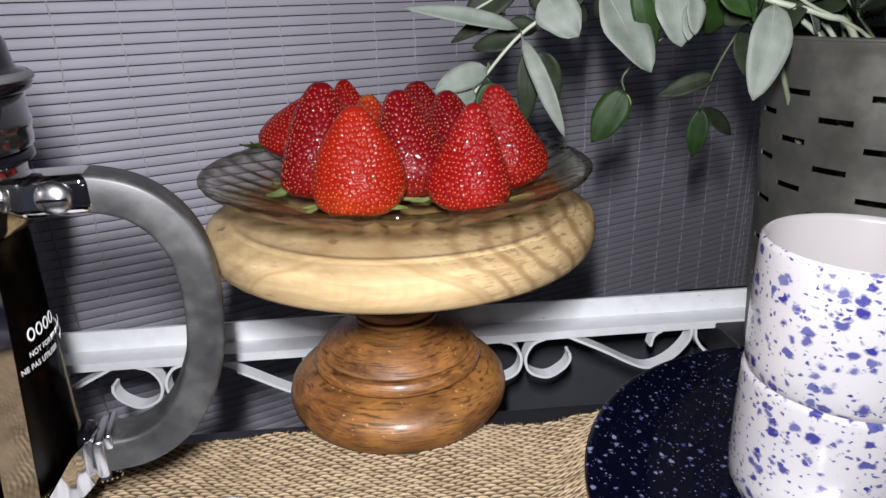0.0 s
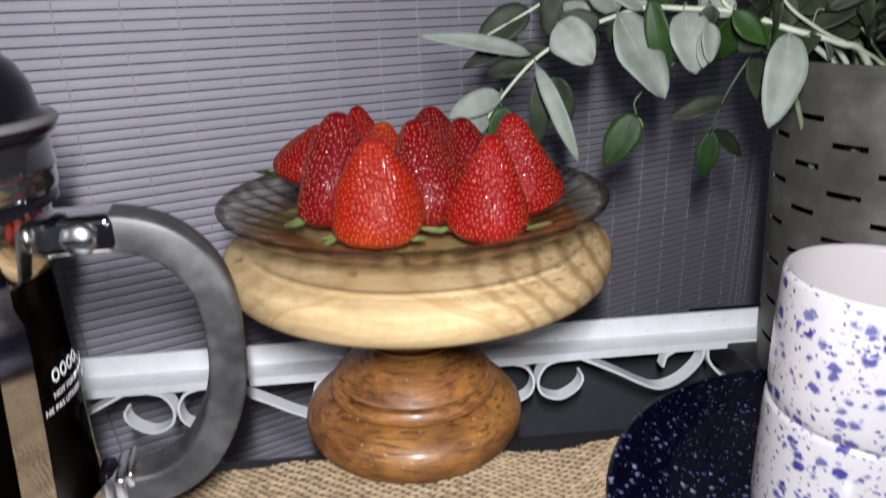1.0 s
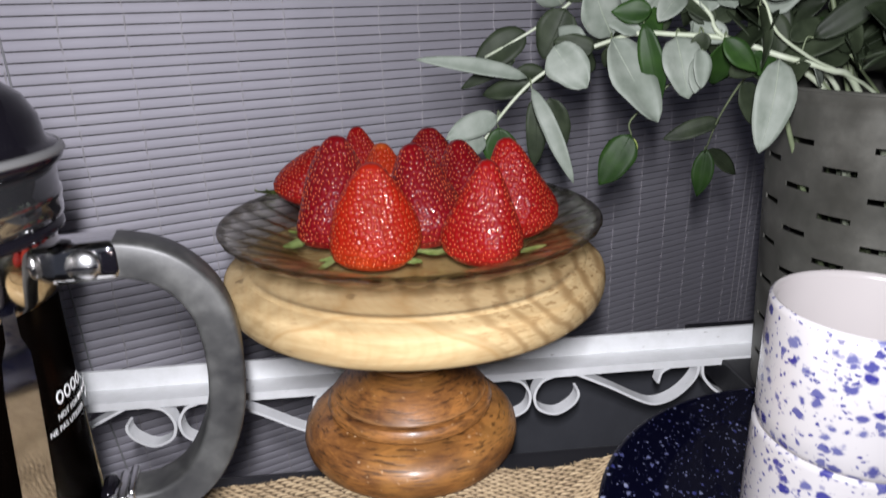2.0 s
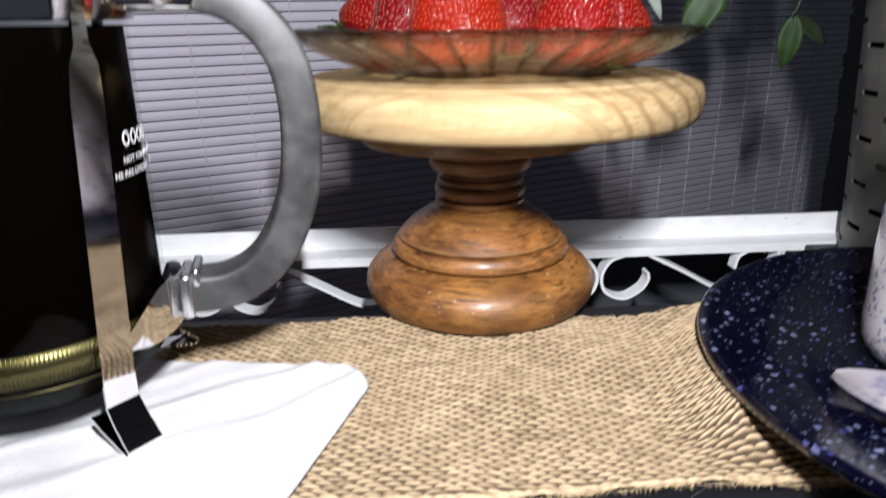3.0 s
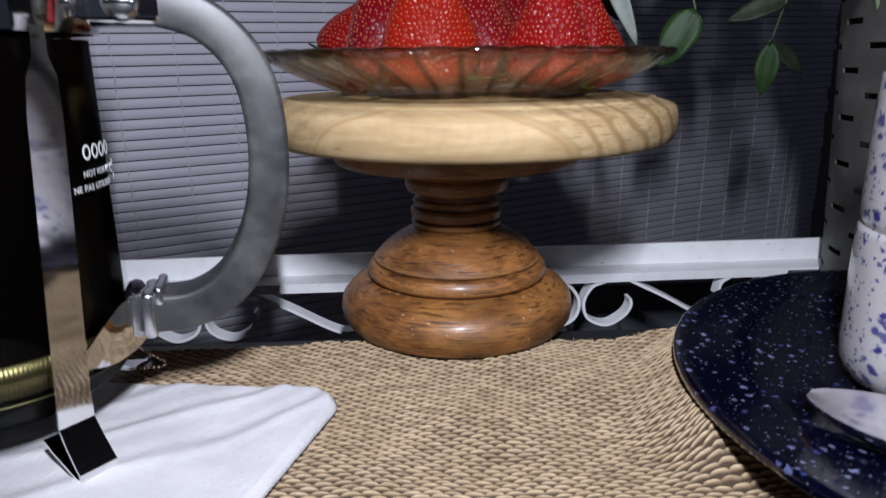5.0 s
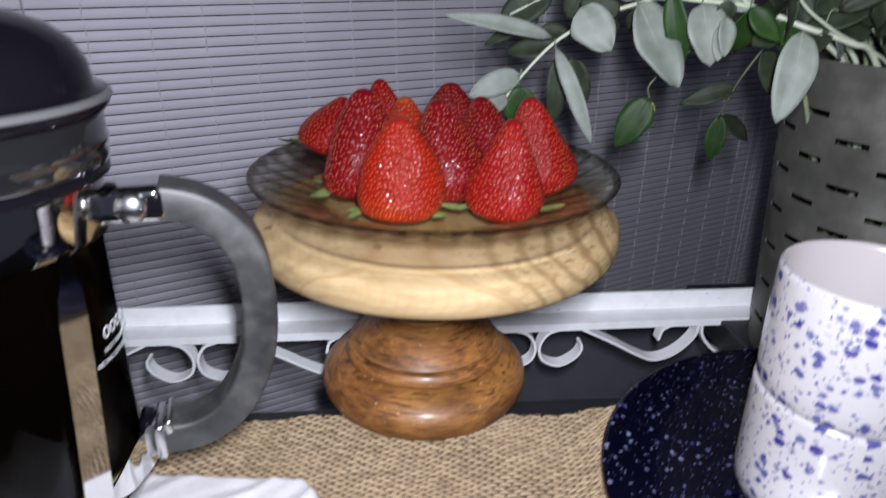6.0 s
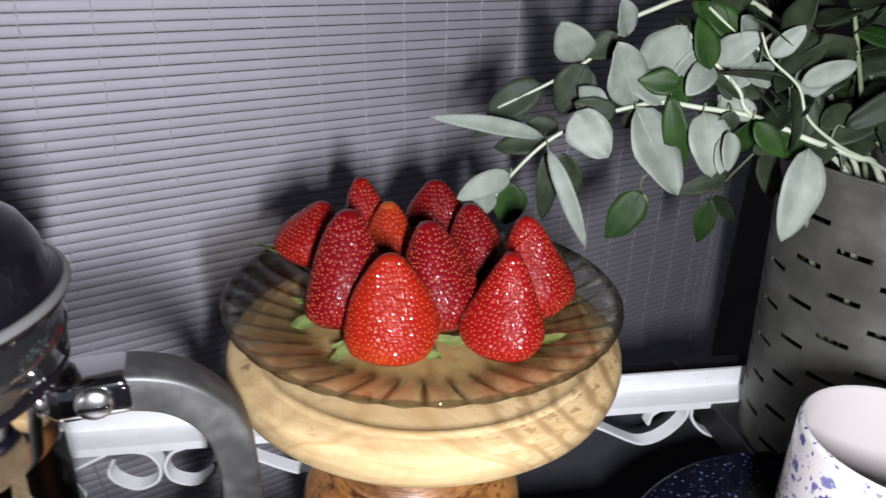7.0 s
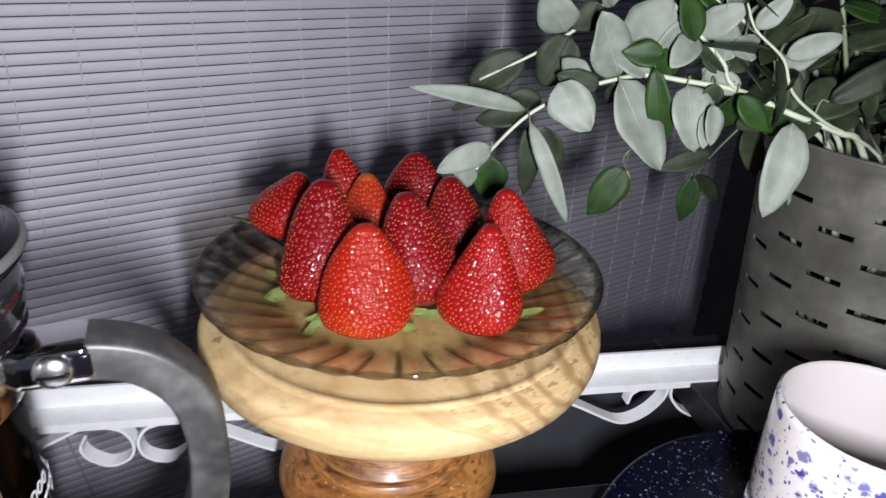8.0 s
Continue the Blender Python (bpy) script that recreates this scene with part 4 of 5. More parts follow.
def wing():
    """The lower bracket that runs from the leg round to the handle."""
    bm, rows = bmesh.new(), []
    for k in range(13):
        t = k / 12
        a = radians(-42 + 42 * t)
        r = 0.0553 + 0.006 * max(0, t - 0.55) / 0.45
        h = 0.0028 + 0.0085 * math.sin(math.pi * min(1, t * 1.15) * 0.68)
        z = 0.0385 + 0.007 * t
        rows.append([bm.verts.new((q * math.cos(a), q * math.sin(a), z + e)) for q, e in ((r, -h), (r, h), (r - 0.001, h), (r - 0.001, -h))])
    for a, b in zip(rows, rows[1:]):
        for k in range(4):
            bm.faces.new((a[k], a[(k + 1) % 4], b[(k + 1) % 4], b[k]))
    bm.faces.new(rows[0][::-1])
    bm.faces.new(rows[-1])
    bmesh.ops.recalc_face_normals(bm, faces=bm.faces)
    return bm


sharp(part("bracket", wing(), chrome, press, "chrome lower bracket"), 35)


def grip():
    path = smooth_path([(0.066, 0, 0.1690), (0.080, 0, 0.1685), (0.0955, 0, 0.1625), (0.1075, 0, 0.1500), (0.1138, 0, 0.1330), (0.1152, 0, 0.1080), (0.1108, 0, 0.0810), (0.0985, 0, 0.0575), (0.0810, 0, 0.0462), (0.0600, 0, 0.0450)], 8)
    w, h, b = 0.0105, 0.0082, 0.0020
    sec = [(-w + b, -h), (w - b, -h), (w - b * 0.3, -h + b * 0.3), (w, -h + b), (w, h - b), (w - b * 0.3, h - b * 0.3), (w - b, h), (-w + b, h), (-w + b * 0.3, h - b * 0.3), (-w, h - b), (-w, -h + b), (-w + b * 0.3, -h + b * 0.3)]
    bm, rows = bmesh.new(), []
    for k, p in enumerate(path):
        way = (path[min(k + 1, len(path) - 1)] - path[max(k - 1, 0)]).normalized()
        n = Vector((-way.z, 0, way.x))
        rows.append([bm.verts.new(p + Vector((0, a, 0)) + n * c) for a, c in sec])
    for a, c in zip(rows, rows[1:]):
        for k in range(12):
            bm.faces.new((a[k], a[(k + 1) % 12], c[(k + 1) % 12], c[k]))
    bm.faces.new(rows[0][::-1])
    bm.faces.new(rows[-1])
    bmesh.ops.recalc_face_normals(bm, faces=bm.faces)
    return bm


handle = sharp(part("handle", grip(), plastic, press, "matte dark grey curved plastic handle"), 50)
sharp(part("fork", box(0.0500, -0.0118, 0.1605, 0.0800, 0.0118, 0.1775, 0.0040, 4), chrome, press, "chrome fork that holds the handle"), 40)
bm = lathe([(0, 0.0), (0.0068, 0.0), (0.0070, 0.0012), (0.0058, 0.0030), (0.0030, 0.0042), (0, 0.0045)], 32)
bmesh.ops.rotate(bm, verts=bm.verts[:], cent=(0, 0, 0), matrix=Matrix.Rotation(radians(90), 3, "X"))
bmesh.ops.translate(bm, verts=bm.verts[:], vec=(0.0665, -0.0116, 0.1690))
part("bolt", bm, brushed, handle, "round chrome bolt head")
bm = box(0.061, -0.0166, 0.1684, 0.072, -0.0150, 0.1694, 0.0002)
part("slot", bm, lid_black, handle)
sharp(part("clamp", box(0.0590, -0.0118, 0.0350, 0.0640, 0.0118, 0.0550, 0.0018, 3), brushed, press, "chrome clamp on the handle's foot"), 40)
sharp(part("clamp_lug", box(0.0642, -0.0112, 0.0490, 0.0680, 0.0112, 0.0572, 0.0016, 3), brushed, press), 40)
part("inset", box(0.0722, -0.0122, 0.1640, 0.0790, -0.0095, 0.1742, 0.0012), lid_black, press, "black inset beside the bolt")
part("clamp_block", box(0.0520, -0.0085, 0.0470, 0.0590, 0.0085, 0.0570, 0.003), lid_black, press)


PRINT_R = 0.0527


def wrap(bm):
    """Lays a flat print (x along the wall, y up, z outwards) round the beaker."""
    for v in bm.verts:
        a, q = v.co.x / PRINT_R, PRINT_R + v.co.z
        v.co = Vector((q * math.cos(a), q * math.sin(a), v.co.y))
    bmesh.ops.recalc_face_normals(bm, faces=bm.faces)
    return bm


def printed_bar(x0, x1, z0, z1):
    bm = box(x0, z0, 0.0, x1, z1, 0.00012)
    bmesh.ops.subdivide_edges(bm, edges=[e for e in bm.edges if abs(e.verts[0].co.x - e.verts[1].co.x) > 1e-6], cuts=3)
    return wrap(bm)


def printed_ring(x, z, wide, tall, line):
    """A thin upright oval outline."""
    bm, n = bmesh.new(), 20
    rows = []
    for k in range(n):
        a = 2 * math.pi * k / n
        c, d = math.cos(a), math.sin(a)
        rows.append([bm.verts.new((x + (wide - i) * c, z + (tall - i) * d, h)) for i, h in ((0, 0), (0, 0.00012), (line, 0.00012), (line, 0))])
    for k in range(n):
        a, b = rows[k], rows[(k + 1) % n]
        for i in range(4):
            bm.faces.new((a[i], b[i], b[(i + 1) % 4], a[(i + 1) % 4]))
    return wrap(bm)


def printed_words(text, x, z, size):
    """Lettering in the built-in font, wrapped round the beaker."""
    curve = bpy.data.curves.new("lettering", "FONT")
    curve.body, curve.size, curve.extrude, curve.space_character = text, size, 0.00004, 1.05
    ob = new("lettering", curve)
    bpy.context.view_layer.update()
    me = bpy.data.meshes.new_from_object(ob.evaluated_get(bpy.context.evaluated_depsgraph_get()))
    bpy.data.objects.remove(ob)
    bm = bmesh.new()
    bm.from_mesh(me)
    bpy.data.meshes.remove(me)
    bmesh.ops.translate(bm, verts=bm.verts[:], vec=(x, z, 0.00006))
    return wrap(bm)


# the maker's mark as plain outlines, then two lines of small print
for k in range(4):
    part("print_mark", printed_ring(-0.0195 + 0.0056 * k, 0.1152, 0.0024, 0.0029, 0.0009), white_print, press)
for text, x, z in (("NOT FOR", -0.0232, 0.1062), ("NE PAS UTILISER", -0.0292, 0.1010)):
    part("print_line", printed_words(text, x, z, 0.0034), white_print, press, "small white printed words")
for x0, z in ((-0.0068, 0.1062), (0.0050, 0.1010)):
    for k in range(4):
        part("print_mark", printed_bar(x0 + 0.0062 * k, x0 + 0.0062 * k + 0.0050, z, z + 0.0024), white_print, press)

# ---- plates, mugs and spoon ----
DISH = (0.2190, 0.2375, 0.0003)
under = part("serving_plate", lathe([(0, 0.0085), (0.078, 0.0085), (0.080, 0.0015), (0.085, 0.0015), (0.087, 0.0085), (0.100, 0.0105), (0.1385, 0.0150), (0.1402, 0.0160), (0.1390, 0.0172), (0.100, 0.0136), (0.085, 0.0118), (0, 0.0116)], 128), cream)
under.matrix_world = pose(*DISH, 1.0, -0.3)
tagged(under, "cream plate lying beneath the enamel plate", "plate")
dish = part("enamel_plate", lathe([(0, 0.0142), (0.088, 0.0144), (0.098, 0.0154), (0.109, 0.0186), (0.118, 0.0196), (0.1400, 0.0200), (0.1415, 0.0190), (0.1432, 0.0186), (0.1444, 0.0194), (0.1449, 0.0212), (0.1447, 0.0230), (0.1436, 0.0241), (0.1416, 0.0242), (0.1390, 0.0233), (0.1190, 0.0218), (0.1100, 0.0206), (0.0980, 0.0174), (0.0880, 0.0166), (0, 0.0165)], 144), enamel)
dish.matrix_world = pose(*DISH, 1.0, -0.3)
tagged(dish, "navy enamel plate speckled white, stacked on a cream plate", "plate")
MUG = [(0, 0.000), (0.0250, 0.000), (0.0330, 0.0010), (0.0375, 0.0045), (0.0398, 0.0110), (0.0403, 0.0200), (0.0405, 0.0560), (0.0403, 0.0740), (0.0400, 0.0765), (0.0388, 0.0775)]
MUG_IN = [(0.0390, 0.0774), (0.0376, 0.0768), (0.0370, 0.0745), (0.0368, 0.020), (0.034, 0.008), (0.020, 0.005), (0, 0.005)]


def mug(z, x, y, label, turn):
    ob = thing("mug", (x, y, z), label, "mug", "stacked mugs", turn=turn)
    part("body", lathe(MUG, 96), mug_glaze, ob)
    part("lining", lathe(MUG_IN, 96), mug_inside, ob, "plain off-white glazed inside")
    ob.scale = (1.035, 1.035, 0.885)
    return ob


mug(0.0171, 0.185, 0.244, "white ceramic mug with blue speckles, another stacked in it", 0)
mug(0.0790, 0.1855, 0.2445, "white ceramic mug with blue speckles, stacked on another", 130)

spoon = thing("spoon", (0.1150, 0.2180, 0.0165), "polished silver spoon lying on the enamel plate", "spoon", turn=-43)


def spoon_bowl():
    """An egg-shaped bowl: a shallow hollow above, a rounder belly below that rests on the plate."""
    bm, top, low = bmesh.new(), [], []
    for i in range(25):
        t = i / 24
        w = 0.0195 * math.sin(math.pi * min(1, 0.012 + t * 0.975)) ** 0.58 * (1 - 0.12 * max(0, t - 0.5))
        arch = math.sin(math.pi * min(1, 0.02 + 0.96 * t)) ** 0.7
        a, b = [], []
        for k in range(17):
            s = -1 + 2 * k / 16
            z = 0.0112 + 0.002 * t * t
            a.append(bm.verts.new((0.068 * t, s * w, z - 0.0038 * (1 - s * s) * arch)))
            b.append(bm.verts.new((0.068 * t, s * w, z - 0.0009 - 0.0100 * (1 - abs(s) ** 2.5) * arch)))
        top.append(a)
        low.append(b)
    for i in range(24):
        for k in range(16):
            bm.faces.new((top[i][k], top[i + 1][k], top[i + 1][k + 1], top[i][k + 1]))
            bm.faces.new((low[i][k + 1], low[i + 1][k + 1], low[i + 1][k], low[i][k]))
        for k in (0, 16):
            bm.faces.new((top[i][k], top[i + 1][k], low[i + 1][k], low[i][k]))
    for i in (0, 24):
        for k in range(16):
            bm.faces.new((top[i][k], top[i][k + 1], low[i][k + 1], low[i][k]))
    bmesh.ops.recalc_face_normals(bm, faces=bm.faces)
    return bm


sharp(part("bowl", spoon_bowl(), silver, spoon), 50)
part("shaft", sweep(smooth_path([(0.066, 0, 0.0125), (0.078, 0, 0.0150), (0.11, 0, 0.0150), (0.150, 0, 0.0120)]), [(-0.0035, -0.001), (0.0035, -0.001), (0.003, 0.001), (-0.003, 0.001)], scale=[0.7] * 6 + [0.8] * 6 + [1.2] * 7), silver, spoon)

# ---- galvanised bucket ----
BUCKET = (0.314, 0.428, -0.0035)


def bucket_shell():
    bm, nu, nz, h = bmesh.new(), 160, 60, 0.2245
    grid = []
    for j in range(nz + 1):
        z = h * j / nz
        r = 0.0825 + 0.0125 * z / h
        r += 0.0016 if z > h - 0.004 else 0.0
        grid.append([bm.verts.new((r * math.cos(2 * math.pi * k / nu), r * math.sin(2 * math.pi * k / nu), z)) for k in range(nu)])
    for j in range(nz):
        for k in range(nu):
            hole = j % 4 == 3 and j < 54 and (k - (82 if j % 8 == 3 else 90)) % 16 < 6
            if not hole:
                bm.faces.new((grid[j][k], grid[j][(k + 1) % nu], grid[j + 1][(k + 1) % nu], grid[j + 1][k]))
    bmesh.ops.recalc_face_normals(bm, faces=bm.faces)
    bmesh.ops.solidify(bm, geom=bm.faces[:], thickness=0.0011)
    return bm


bucket = thing("metal_bucket", BUCKET, "weathered galvanised metal bucket with punched slots, holding eucalyptus", "bucket", turn=3)
sharp(part("wall", bucket_shell(), zinc, bucket), 30)
part("base", lathe([(0, 0.0), (0.0812, 0.0), (0.0814, 0.002), (0, 0.002)], 96), zinc, bucket)
part("rim", lathe([(0.0948, 0.2235), (0.0962, 0.2228), (0.0972, 0.2242), (0.0962, 0.2258), (0.0948, 0.2252), (0.0948, 0.2235)], 96), zinc, bucket)

# ---- eucalyptus ----
MAIN_STEM = [(0.224, 0.386, 0.234), (0.198, 0.393, 0.242), (0.170, 0.402, 0.252), (0.140, 0.412, 0.255), (0.122, 0.420, 0.256), (0.107, 0.428, 0.252), (0.082, 0.434, 0.242), (0.056, 0.440, 0.225), (0.033, 0.442, 0.199), (0.023, 0.442, 0.183)]
MAIN_LEAVES = [
    ((0.054, 0.438, 0.229), (-0.019, 0.426, 0.243), 0.0099, 0),
    ((0.058, 0.455, 0.222), (0.025, 0.459, 0.216), 0.0147, 2),
    ((0.034, 0.437, 0.204), (-0.001, 0.425, 0.191), 0.0156, 0),
    ((0.026, 0.440, 0.188), (0.006, 0.428, 0.182), 0.0122, 0),
    ((0.036, 0.452, 0.194), (0.036, 0.456, 0.162), 0.0228, 1),
    ((0.056, 0.430, 0.223), (0.084, 0.418, 0.161), 0.0104, 0),
    ((0.062, 0.460, 0.214), (0.063, 0.464, 0.163), 0.0142, 2),
    ((0.072, 0.460, 0.213), (0.084, 0.464, 0.177), 0.0195, 2),
    ((0.069, 0.422, 0.249), (0.089, 0.410, 0.224), 0.0238, 0),
    ((0.104, 0.418, 0.253), (0.133, 0.406, 0.202), 0.0268, 0),
]
MAIN2_LEAVES = [
    ((0.106, 0.425, 0.254), (0.087, 0.413, 0.291), 0.0258, 0),
    ((0.122, 0.412, 0.262), (0.137, 0.416, 0.211), 0.0144, 1),
    ((0.140, 0.405, 0.254), (0.147, 0.393, 0.218), 0.0226, 0),
    ((0.154, 0.398, 0.243), (0.148, 0.386, 0.222), 0.0103, 0),
    ((0.166, 0.396, 0.252), (0.189, 0.400, 0.230), 0.0097, 1),
    ((0.193, 0.430, 0.224), (0.209, 0.434, 0.192), 0.0154, 2),
    ((0.096, 0.430, 0.247), (0.070, 0.434, 0.252), 0.0140, 2),
    ((0.154, 0.398, 0.256), (0.154, 0.402, 0.244), 0.0103, 2),
    ((0.182, 0.395, 0.244), (0.202, 0.399, 0.227), 0.0127, 1),
    ((0.190, 0.375, 0.241), (0.180, 0.363, 0.190), 0.0198, 0),
]
UP_STEM = [(0.213, 0.400, 0.236), (0.206, 0.402, 0.247), (0.195, 0.410, 0.269), (0.173, 0.420, 0.288), (0.160, 0.425, 0.296), (0.143, 0.430, 0.310)]
UP_LEAVES = [
    ((0.189, 0.405, 0.272), (0.208, 0.393, 0.278), 0.0165, 0),
    ((0.192, 0.415, 0.270), (0.181, 0.419, 0.282), 0.0147, 2),
    ((0.170, 0.410, 0.287), (0.183, 0.398, 0.300), 0.0127, 0),
    ((0.170, 0.410, 0.282), (0.171, 0.398, 0.269), 0.0156, 0),
    ((0.169, 0.420, 0.291), (0.153, 0.408, 0.307), 0.0144, 0),
    ((0.145, 0.418, 0.281), (0.166, 0.406, 0.298), 0.0162, 0),
    ((0.208, 0.410, 0.250), (0.230, 0.414, 0.255), 0.0112, 2),
    ((0.201, 0.412, 0.261), (0.187, 0.416, 0.250), 0.0125, 2),
]
TWIG_STEM = [(0.170, 0.402, 0.252), (0.159, 0.407, 0.267), (0.144, 0.415, 0.282), (0.128, 0.430, 0.300)]
TWIG_LEAVES = [
    ((0.145, 0.418, 0.280), (0.129, 0.406, 0.263), 0.0148, 0),
    ((0.143, 0.412, 0.277), (0.132, 0.416, 0.306), 0.0153, 1),
    ((0.127, 0.414, 0.269), (0.103, 0.418, 0.269), 0.0145, 1),
    ((0.114, 0.435, 0.271), (0.129, 0.423, 0.300), 0.0264, 0),
    ((0.163, 0.410, 0.262), (0.148, 0.414, 0.270), 0.0106, 2),
    ((0.164, 0.410, 0.263), (0.176, 0.414, 0.271), 0.0120, 2),
]
BACK_STEM = [(0.110, 0.450, 0.304), (0.096, 0.455, 0.287), (0.078, 0.460, 0.271), (0.057, 0.465, 0.257), (0.027, 0.468, 0.241)]
BACK_LEAVES = [
    ((0.055, 0.466, 0.258), (0.020, 0.470, 0.233), 0.0222, 2),
    ((0.079, 0.458, 0.274), (0.060, 0.446, 0.298), 0.0227, 0),
    ((0.081, 0.458, 0.272), (0.067, 0.462, 0.239), 0.0257, 2),
    ((0.099, 0.452, 0.290), (0.081, 0.456, 0.277), 0.0168, 2),
    ((0.048, 0.470, 0.238), (0.010, 0.474, 0.219), 0.0098, 2),
    ((0.103, 0.450, 0.291), (0.093, 0.438, 0.313), 0.0146, 0),
    ((0.070, 0.470, 0.227), (0.048, 0.474, 0.230), 0.0137, 2),
]
NEAR_STEM = [(0.224, 0.385, 0.233), (0.211, 0.383, 0.241), (0.190, 0.383, 0.256), (0.181, 0.384, 0.273), (0.164, 0.387, 0.287), (0.158, 0.391, 0.300)]
NEAR_LEAVES = [
    ((0.210, 0.380, 0.252), (0.250, 0.372, 0.284), 0.0150, 4),
    ((0.181, 0.382, 0.275), (0.206, 0.376, 0.287), 0.0125, 0),
    ((0.163, 0.386, 0.288), (0.176, 0.380, 0.305), 0.0105, 0),
    ((0.161, 0.384, 0.253), (0.181, 0.380, 0.234), 0.0125, 1),
    ((0.148, 0.386, 0.247), (0.150, 0.382, 0.225), 0.0105, 0),
    ((0.200, 0.386, 0.250), (0.218, 0.392, 0.262), 0.0120, 2),
    ((0.170, 0.388, 0.280), (0.190, 0.394, 0.300), 0.0150, 4),
]
HANG_STEM = [(0.205, 0.435, 0.234), (0.196, 0.465, 0.201), (0.204, 0.515, 0.161)]
HANG_LEAVES = [
    ((0.205, 0.515, 0.164), (0.203, 0.519, 0.124), 0.0156, 1),
    ((0.208, 0.520, 0.162), (0.235, 0.524, 0.141), 0.0140, 2),
    ((0.200, 0.480, 0.192), (0.161, 0.484, 0.178), 0.0128, 2),
]
STALK_STEM = [(0.133, 0.460, 0.200), (0.133, 0.468, 0.183)]
STALK_LEAVES = [
    ((0.132, 0.466, 0.185), (0.112, 0.470, 0.147), 0.0231, 1),
    ((0.132, 0.468, 0.182), (0.139, 0.472, 0.172), 0.0056, 3),
]


def leaf_mesh(length, width, bend, fold, round_tip, seed):
    """A leaf along +x, its face towards +z."""
    rng = random.Random(seed)
    bm, rows = bmesh.new(), []
    n, across = 12, 6
    skew = rng.uniform(-0.12, 0.12)
    for i in range(n + 1):
        t = i / n
        w = (math.sin(math.pi * t ** (0.80 if round_tip else 0.78)) ** (0.62 if round_tip else 0.85)) * width * 0.54
        w = max(w, 0.0004)
        row = []
        for k in range(across + 1):
            s = -1 + 2 * k / across
            z = bend * length * (t - t * t) + fold * w * abs(s) + 0.05 * width * math.sin(6 * t + seed) * s * s
            z += 0.02 * width * noise.noise((t * 4 + seed, s * 2, 0))
            q = w * (1 + 0.16 * noise.noise((t * 3.0 + seed * 1.7, 3.0 if s > 0 else 9.0, 0)))
            row.append(bm.verts.new((t * length, s * q + skew * length * t * (1 - t), z)))
        rows.append(row)
    for a, b in zip(rows, rows[1:]):
        for k in range(across):
            bm.faces.new((a[k], b[k], b[k + 1], a[k + 1]))
    bmesh.ops.recalc_face_normals(bm, faces=bm.faces)
    bmesh.ops.solidify(bm, geom=bm.faces[:], thickness=0.00035)
    return bm


def midrib_mesh(leaf, width):
    """The raised vein along the leaf's middle, laid on the face's own crown line."""
    across, n = 6, 12
    line = [leaf.vertices[i * (across + 1) + across // 2].co.copy() for i in range(n + 1)]
    path = [p + Vector((0, 0, 0.0001)) for p in line[:-1]]
    return sweep(path, ring_section(1.0, 5), (0, 0, 1), [width * 0.022 * (1 - 0.85 * k / n) for k in range(len(path))])


def add_leaf(parent, base, tip, width, tone, seed, facing=(-0.15, -1.0, 0.35)):
    rng = random.Random(seed * 7 + 1)
    base, tip = Vector(base), Vector(tip)
    way = tip - base
    length = way.length
    x = way.normalized()
    f = Vector(facing) + Vector((rng.uniform(-0.35, 0.35), 0, rng.uniform(-0.3, 0.3)))
    y = f.cross(x).normalized()
    z = x.cross(y)
    ob = part("leaf", leaf_mesh(length, width, rng.uniform(0.05, 0.22), rng.uniform(0.05, 0.3), tone != 1, seed), leaf_mats[tone], parent)
    ob.matrix_basis = Matrix.Translation(base) @ Matrix((x, y, z)).transposed().to_4x4()
    if tone != 3 and width > 0.011:
        part("midrib", midrib_mesh(ob.data, width), rib_mat if tone == 0 else leaf_mats[tone], ob)
    return ob


def branch(name_label, stem, leaves, radius, seed, material, loose=False):
    ob = thing("eucalyptus_branch", (0, 0, 0), name_label, "branch", "eucalyptus in the bucket")
    if stem:
        path = smooth_path(stem, 6)
        n = len(path)
        part("stem", sweep(path, ring_section(1.0, 8), (0, 0.2, 1), [radius * (1 - 0.55 * k / n) for k in range(n)]), material, ob)
    for k, (base, tip, width, tone) in enumerate(leaves):
        rng = random.Random(seed + 31 * k)
        if stem and not loose:
            near = min(path, key=lambda p: (p - Vector(base)).length)
            if (near - Vector(base)).length > 0.005 and (near - Vector(base)).length < 0.018:
                bow = (near + Vector(base)) / 2 + Vector((0, 0.002, 0.004))
                part("leaf_stalk", sweep(smooth_path([near, bow, Vector(base)], 4), ring_section(0.00045, 5), (0, 0.3, 1)), twig_mat, ob)
        add_leaf(ob, base, tip, width, tone, seed + k, (rng.uniform(-1, 1), rng.uniform(-1, 0.3), rng.uniform(-0.2, 1.2)) if loose else (-0.15, -1.0, 0.35))
    return ob


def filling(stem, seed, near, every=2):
    """Leaves, mostly shade-darkened, that stand behind a branch, past where it thins out."""
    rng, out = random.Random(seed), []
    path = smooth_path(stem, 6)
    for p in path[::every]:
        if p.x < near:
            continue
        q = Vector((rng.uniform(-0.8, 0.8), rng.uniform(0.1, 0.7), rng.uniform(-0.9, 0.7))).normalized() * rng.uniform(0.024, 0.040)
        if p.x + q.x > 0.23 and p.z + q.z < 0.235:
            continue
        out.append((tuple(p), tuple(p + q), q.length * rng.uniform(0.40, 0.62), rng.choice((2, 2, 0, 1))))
    return out


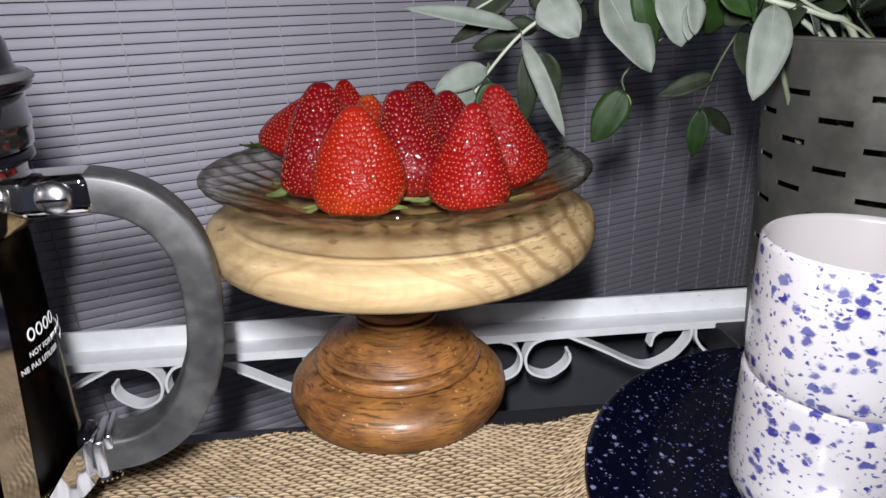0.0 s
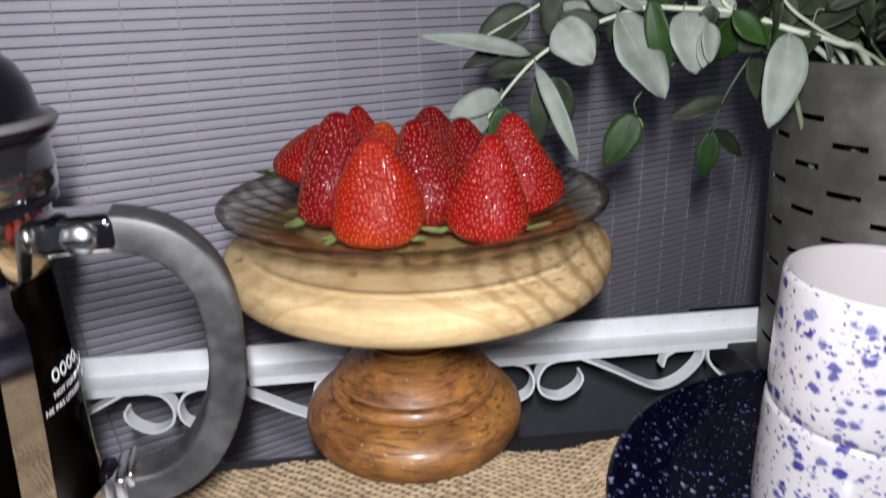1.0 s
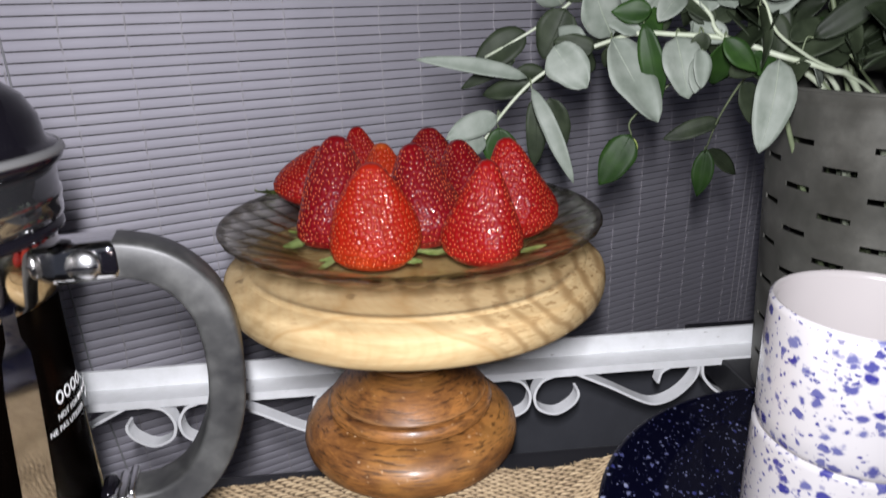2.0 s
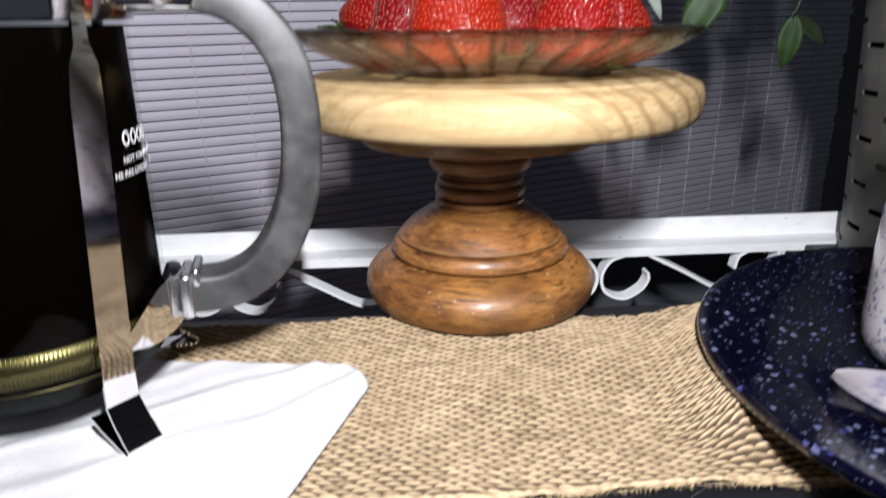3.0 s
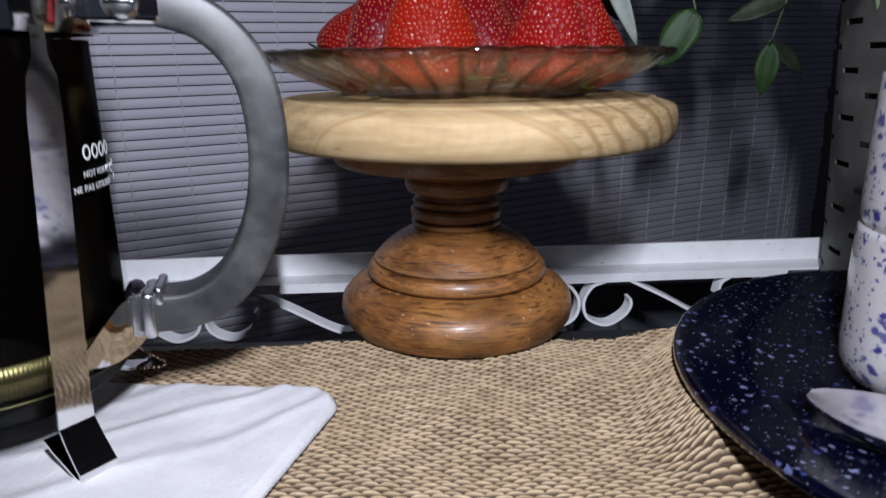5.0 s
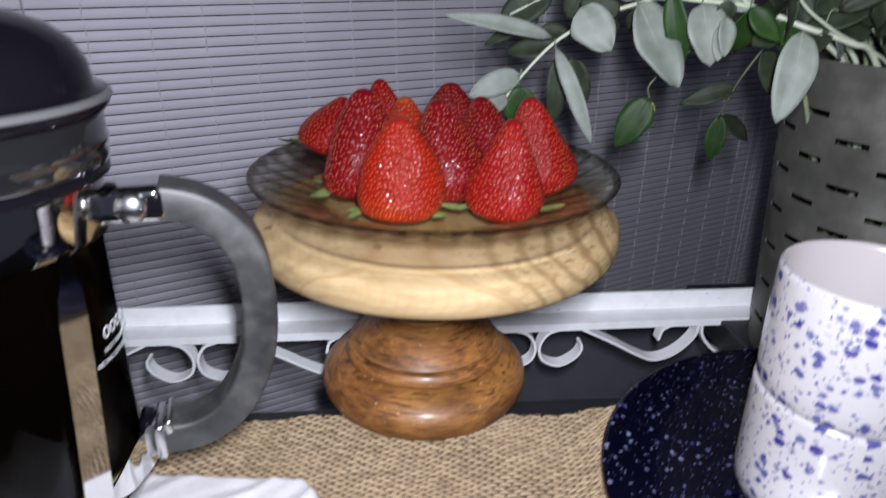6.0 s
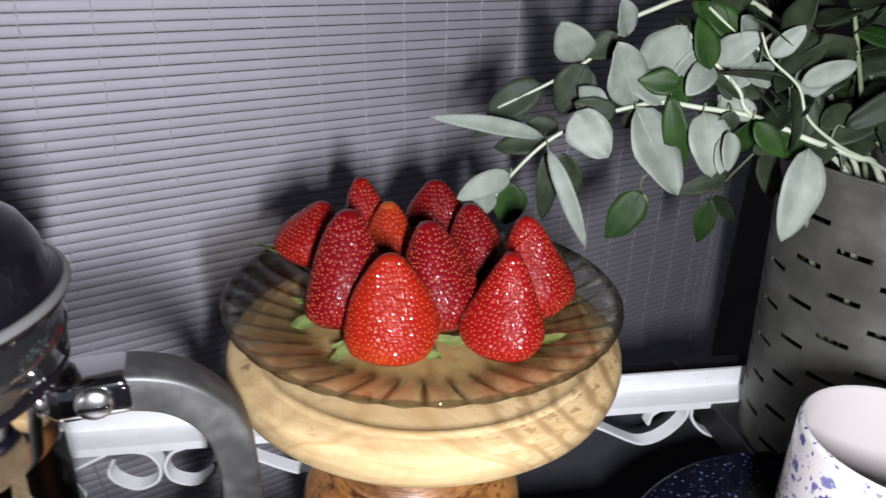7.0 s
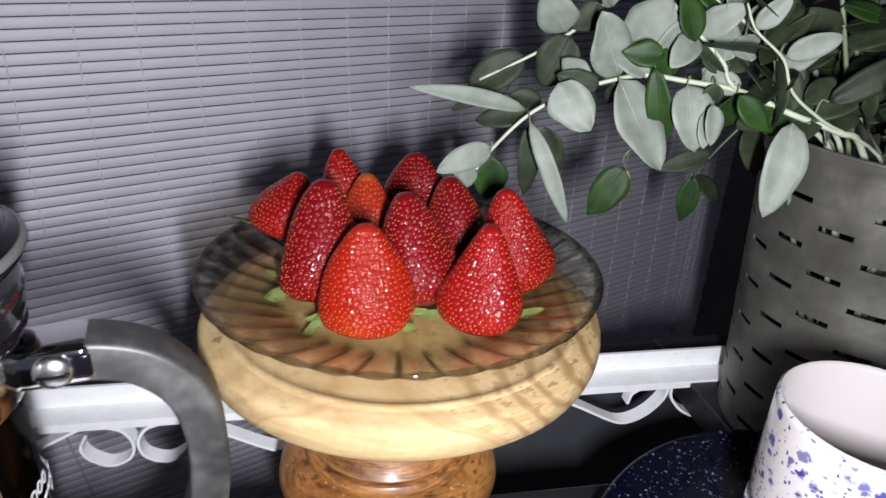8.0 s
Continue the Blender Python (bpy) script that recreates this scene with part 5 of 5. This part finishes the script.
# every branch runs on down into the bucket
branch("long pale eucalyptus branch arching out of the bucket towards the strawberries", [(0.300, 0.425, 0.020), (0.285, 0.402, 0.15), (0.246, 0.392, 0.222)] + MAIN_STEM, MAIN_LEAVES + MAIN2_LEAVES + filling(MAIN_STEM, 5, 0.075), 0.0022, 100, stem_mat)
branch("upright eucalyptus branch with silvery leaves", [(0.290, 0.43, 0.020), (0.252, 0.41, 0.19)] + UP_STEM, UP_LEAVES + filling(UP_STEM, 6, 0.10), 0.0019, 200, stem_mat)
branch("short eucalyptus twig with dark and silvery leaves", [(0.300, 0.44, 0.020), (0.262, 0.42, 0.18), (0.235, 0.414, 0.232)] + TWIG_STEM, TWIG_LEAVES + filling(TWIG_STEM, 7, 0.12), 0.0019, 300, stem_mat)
branch("slender eucalyptus twig with grey leaves against the blind", [(0.310, 0.45, 0.020), (0.250, 0.45, 0.24), (0.17, 0.445, 0.315)] + BACK_STEM, BACK_LEAVES, 0.0019, 400, stem_mat)
branch("near eucalyptus branch with mixed silvery and dark leaves", [(0.300, 0.42, 0.020), (0.286, 0.406, 0.14), (0.264, 0.394, 0.212)] + NEAR_STEM[1:], NEAR_LEAVES, 0.0013, 700, stem_mat)
branch("thin hanging eucalyptus twig with small green leaves", [(0.310, 0.44, 0.020), (0.272, 0.43, 0.18), (0.232, 0.43, 0.232)] + HANG_STEM, HANG_LEAVES, 0.0013, 500, twig_mat)
branch("small drooping eucalyptus twig with a green leaf", [(0.300, 0.46, 0.020), (0.25, 0.455, 0.23), (0.18, 0.455, 0.235)] + STALK_STEM, STALK_LEAVES, 0.0013, 600, twig_mat)


def bushy(seed, root, way, length):
    """A branch inside the bunch, with leaves in pairs along it."""
    rng = random.Random(seed)
    a = Vector(root)
    d = Vector(way).normalized()
    side = Vector((rng.uniform(-0.4, 0.4), rng.uniform(-0.4, 0.4), 0))
    stem = [a, a + d * length * 0.35, a + d * length * 0.7 + side * 0.02, a + d * length + side * 0.05]
    path = smooth_path(stem, 8)
    leaves = []
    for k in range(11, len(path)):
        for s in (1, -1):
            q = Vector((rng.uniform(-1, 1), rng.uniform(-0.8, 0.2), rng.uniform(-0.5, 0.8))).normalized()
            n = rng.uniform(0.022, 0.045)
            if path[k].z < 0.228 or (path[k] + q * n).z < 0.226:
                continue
            # no pale tone here: the bunch's shade is put into the leaf colours
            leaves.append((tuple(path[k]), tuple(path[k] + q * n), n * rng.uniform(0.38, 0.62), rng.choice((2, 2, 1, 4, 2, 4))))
    return [tuple(p) for p in stem], leaves


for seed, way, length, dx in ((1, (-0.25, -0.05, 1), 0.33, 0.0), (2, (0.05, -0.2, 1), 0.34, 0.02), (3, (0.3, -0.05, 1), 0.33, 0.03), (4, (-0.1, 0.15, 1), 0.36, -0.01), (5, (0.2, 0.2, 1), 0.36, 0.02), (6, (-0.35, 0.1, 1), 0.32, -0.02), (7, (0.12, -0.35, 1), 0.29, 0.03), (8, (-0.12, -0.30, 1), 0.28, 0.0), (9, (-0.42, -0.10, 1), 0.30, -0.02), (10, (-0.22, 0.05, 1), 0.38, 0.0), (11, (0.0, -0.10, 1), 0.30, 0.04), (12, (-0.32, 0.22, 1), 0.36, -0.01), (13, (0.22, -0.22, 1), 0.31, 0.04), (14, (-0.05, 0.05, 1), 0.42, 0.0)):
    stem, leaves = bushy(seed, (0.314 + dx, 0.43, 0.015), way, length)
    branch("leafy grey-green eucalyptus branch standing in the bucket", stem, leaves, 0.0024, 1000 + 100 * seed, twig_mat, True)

# short leafy shoots that lean over the bucket's rim, in the two shade-darkened tones
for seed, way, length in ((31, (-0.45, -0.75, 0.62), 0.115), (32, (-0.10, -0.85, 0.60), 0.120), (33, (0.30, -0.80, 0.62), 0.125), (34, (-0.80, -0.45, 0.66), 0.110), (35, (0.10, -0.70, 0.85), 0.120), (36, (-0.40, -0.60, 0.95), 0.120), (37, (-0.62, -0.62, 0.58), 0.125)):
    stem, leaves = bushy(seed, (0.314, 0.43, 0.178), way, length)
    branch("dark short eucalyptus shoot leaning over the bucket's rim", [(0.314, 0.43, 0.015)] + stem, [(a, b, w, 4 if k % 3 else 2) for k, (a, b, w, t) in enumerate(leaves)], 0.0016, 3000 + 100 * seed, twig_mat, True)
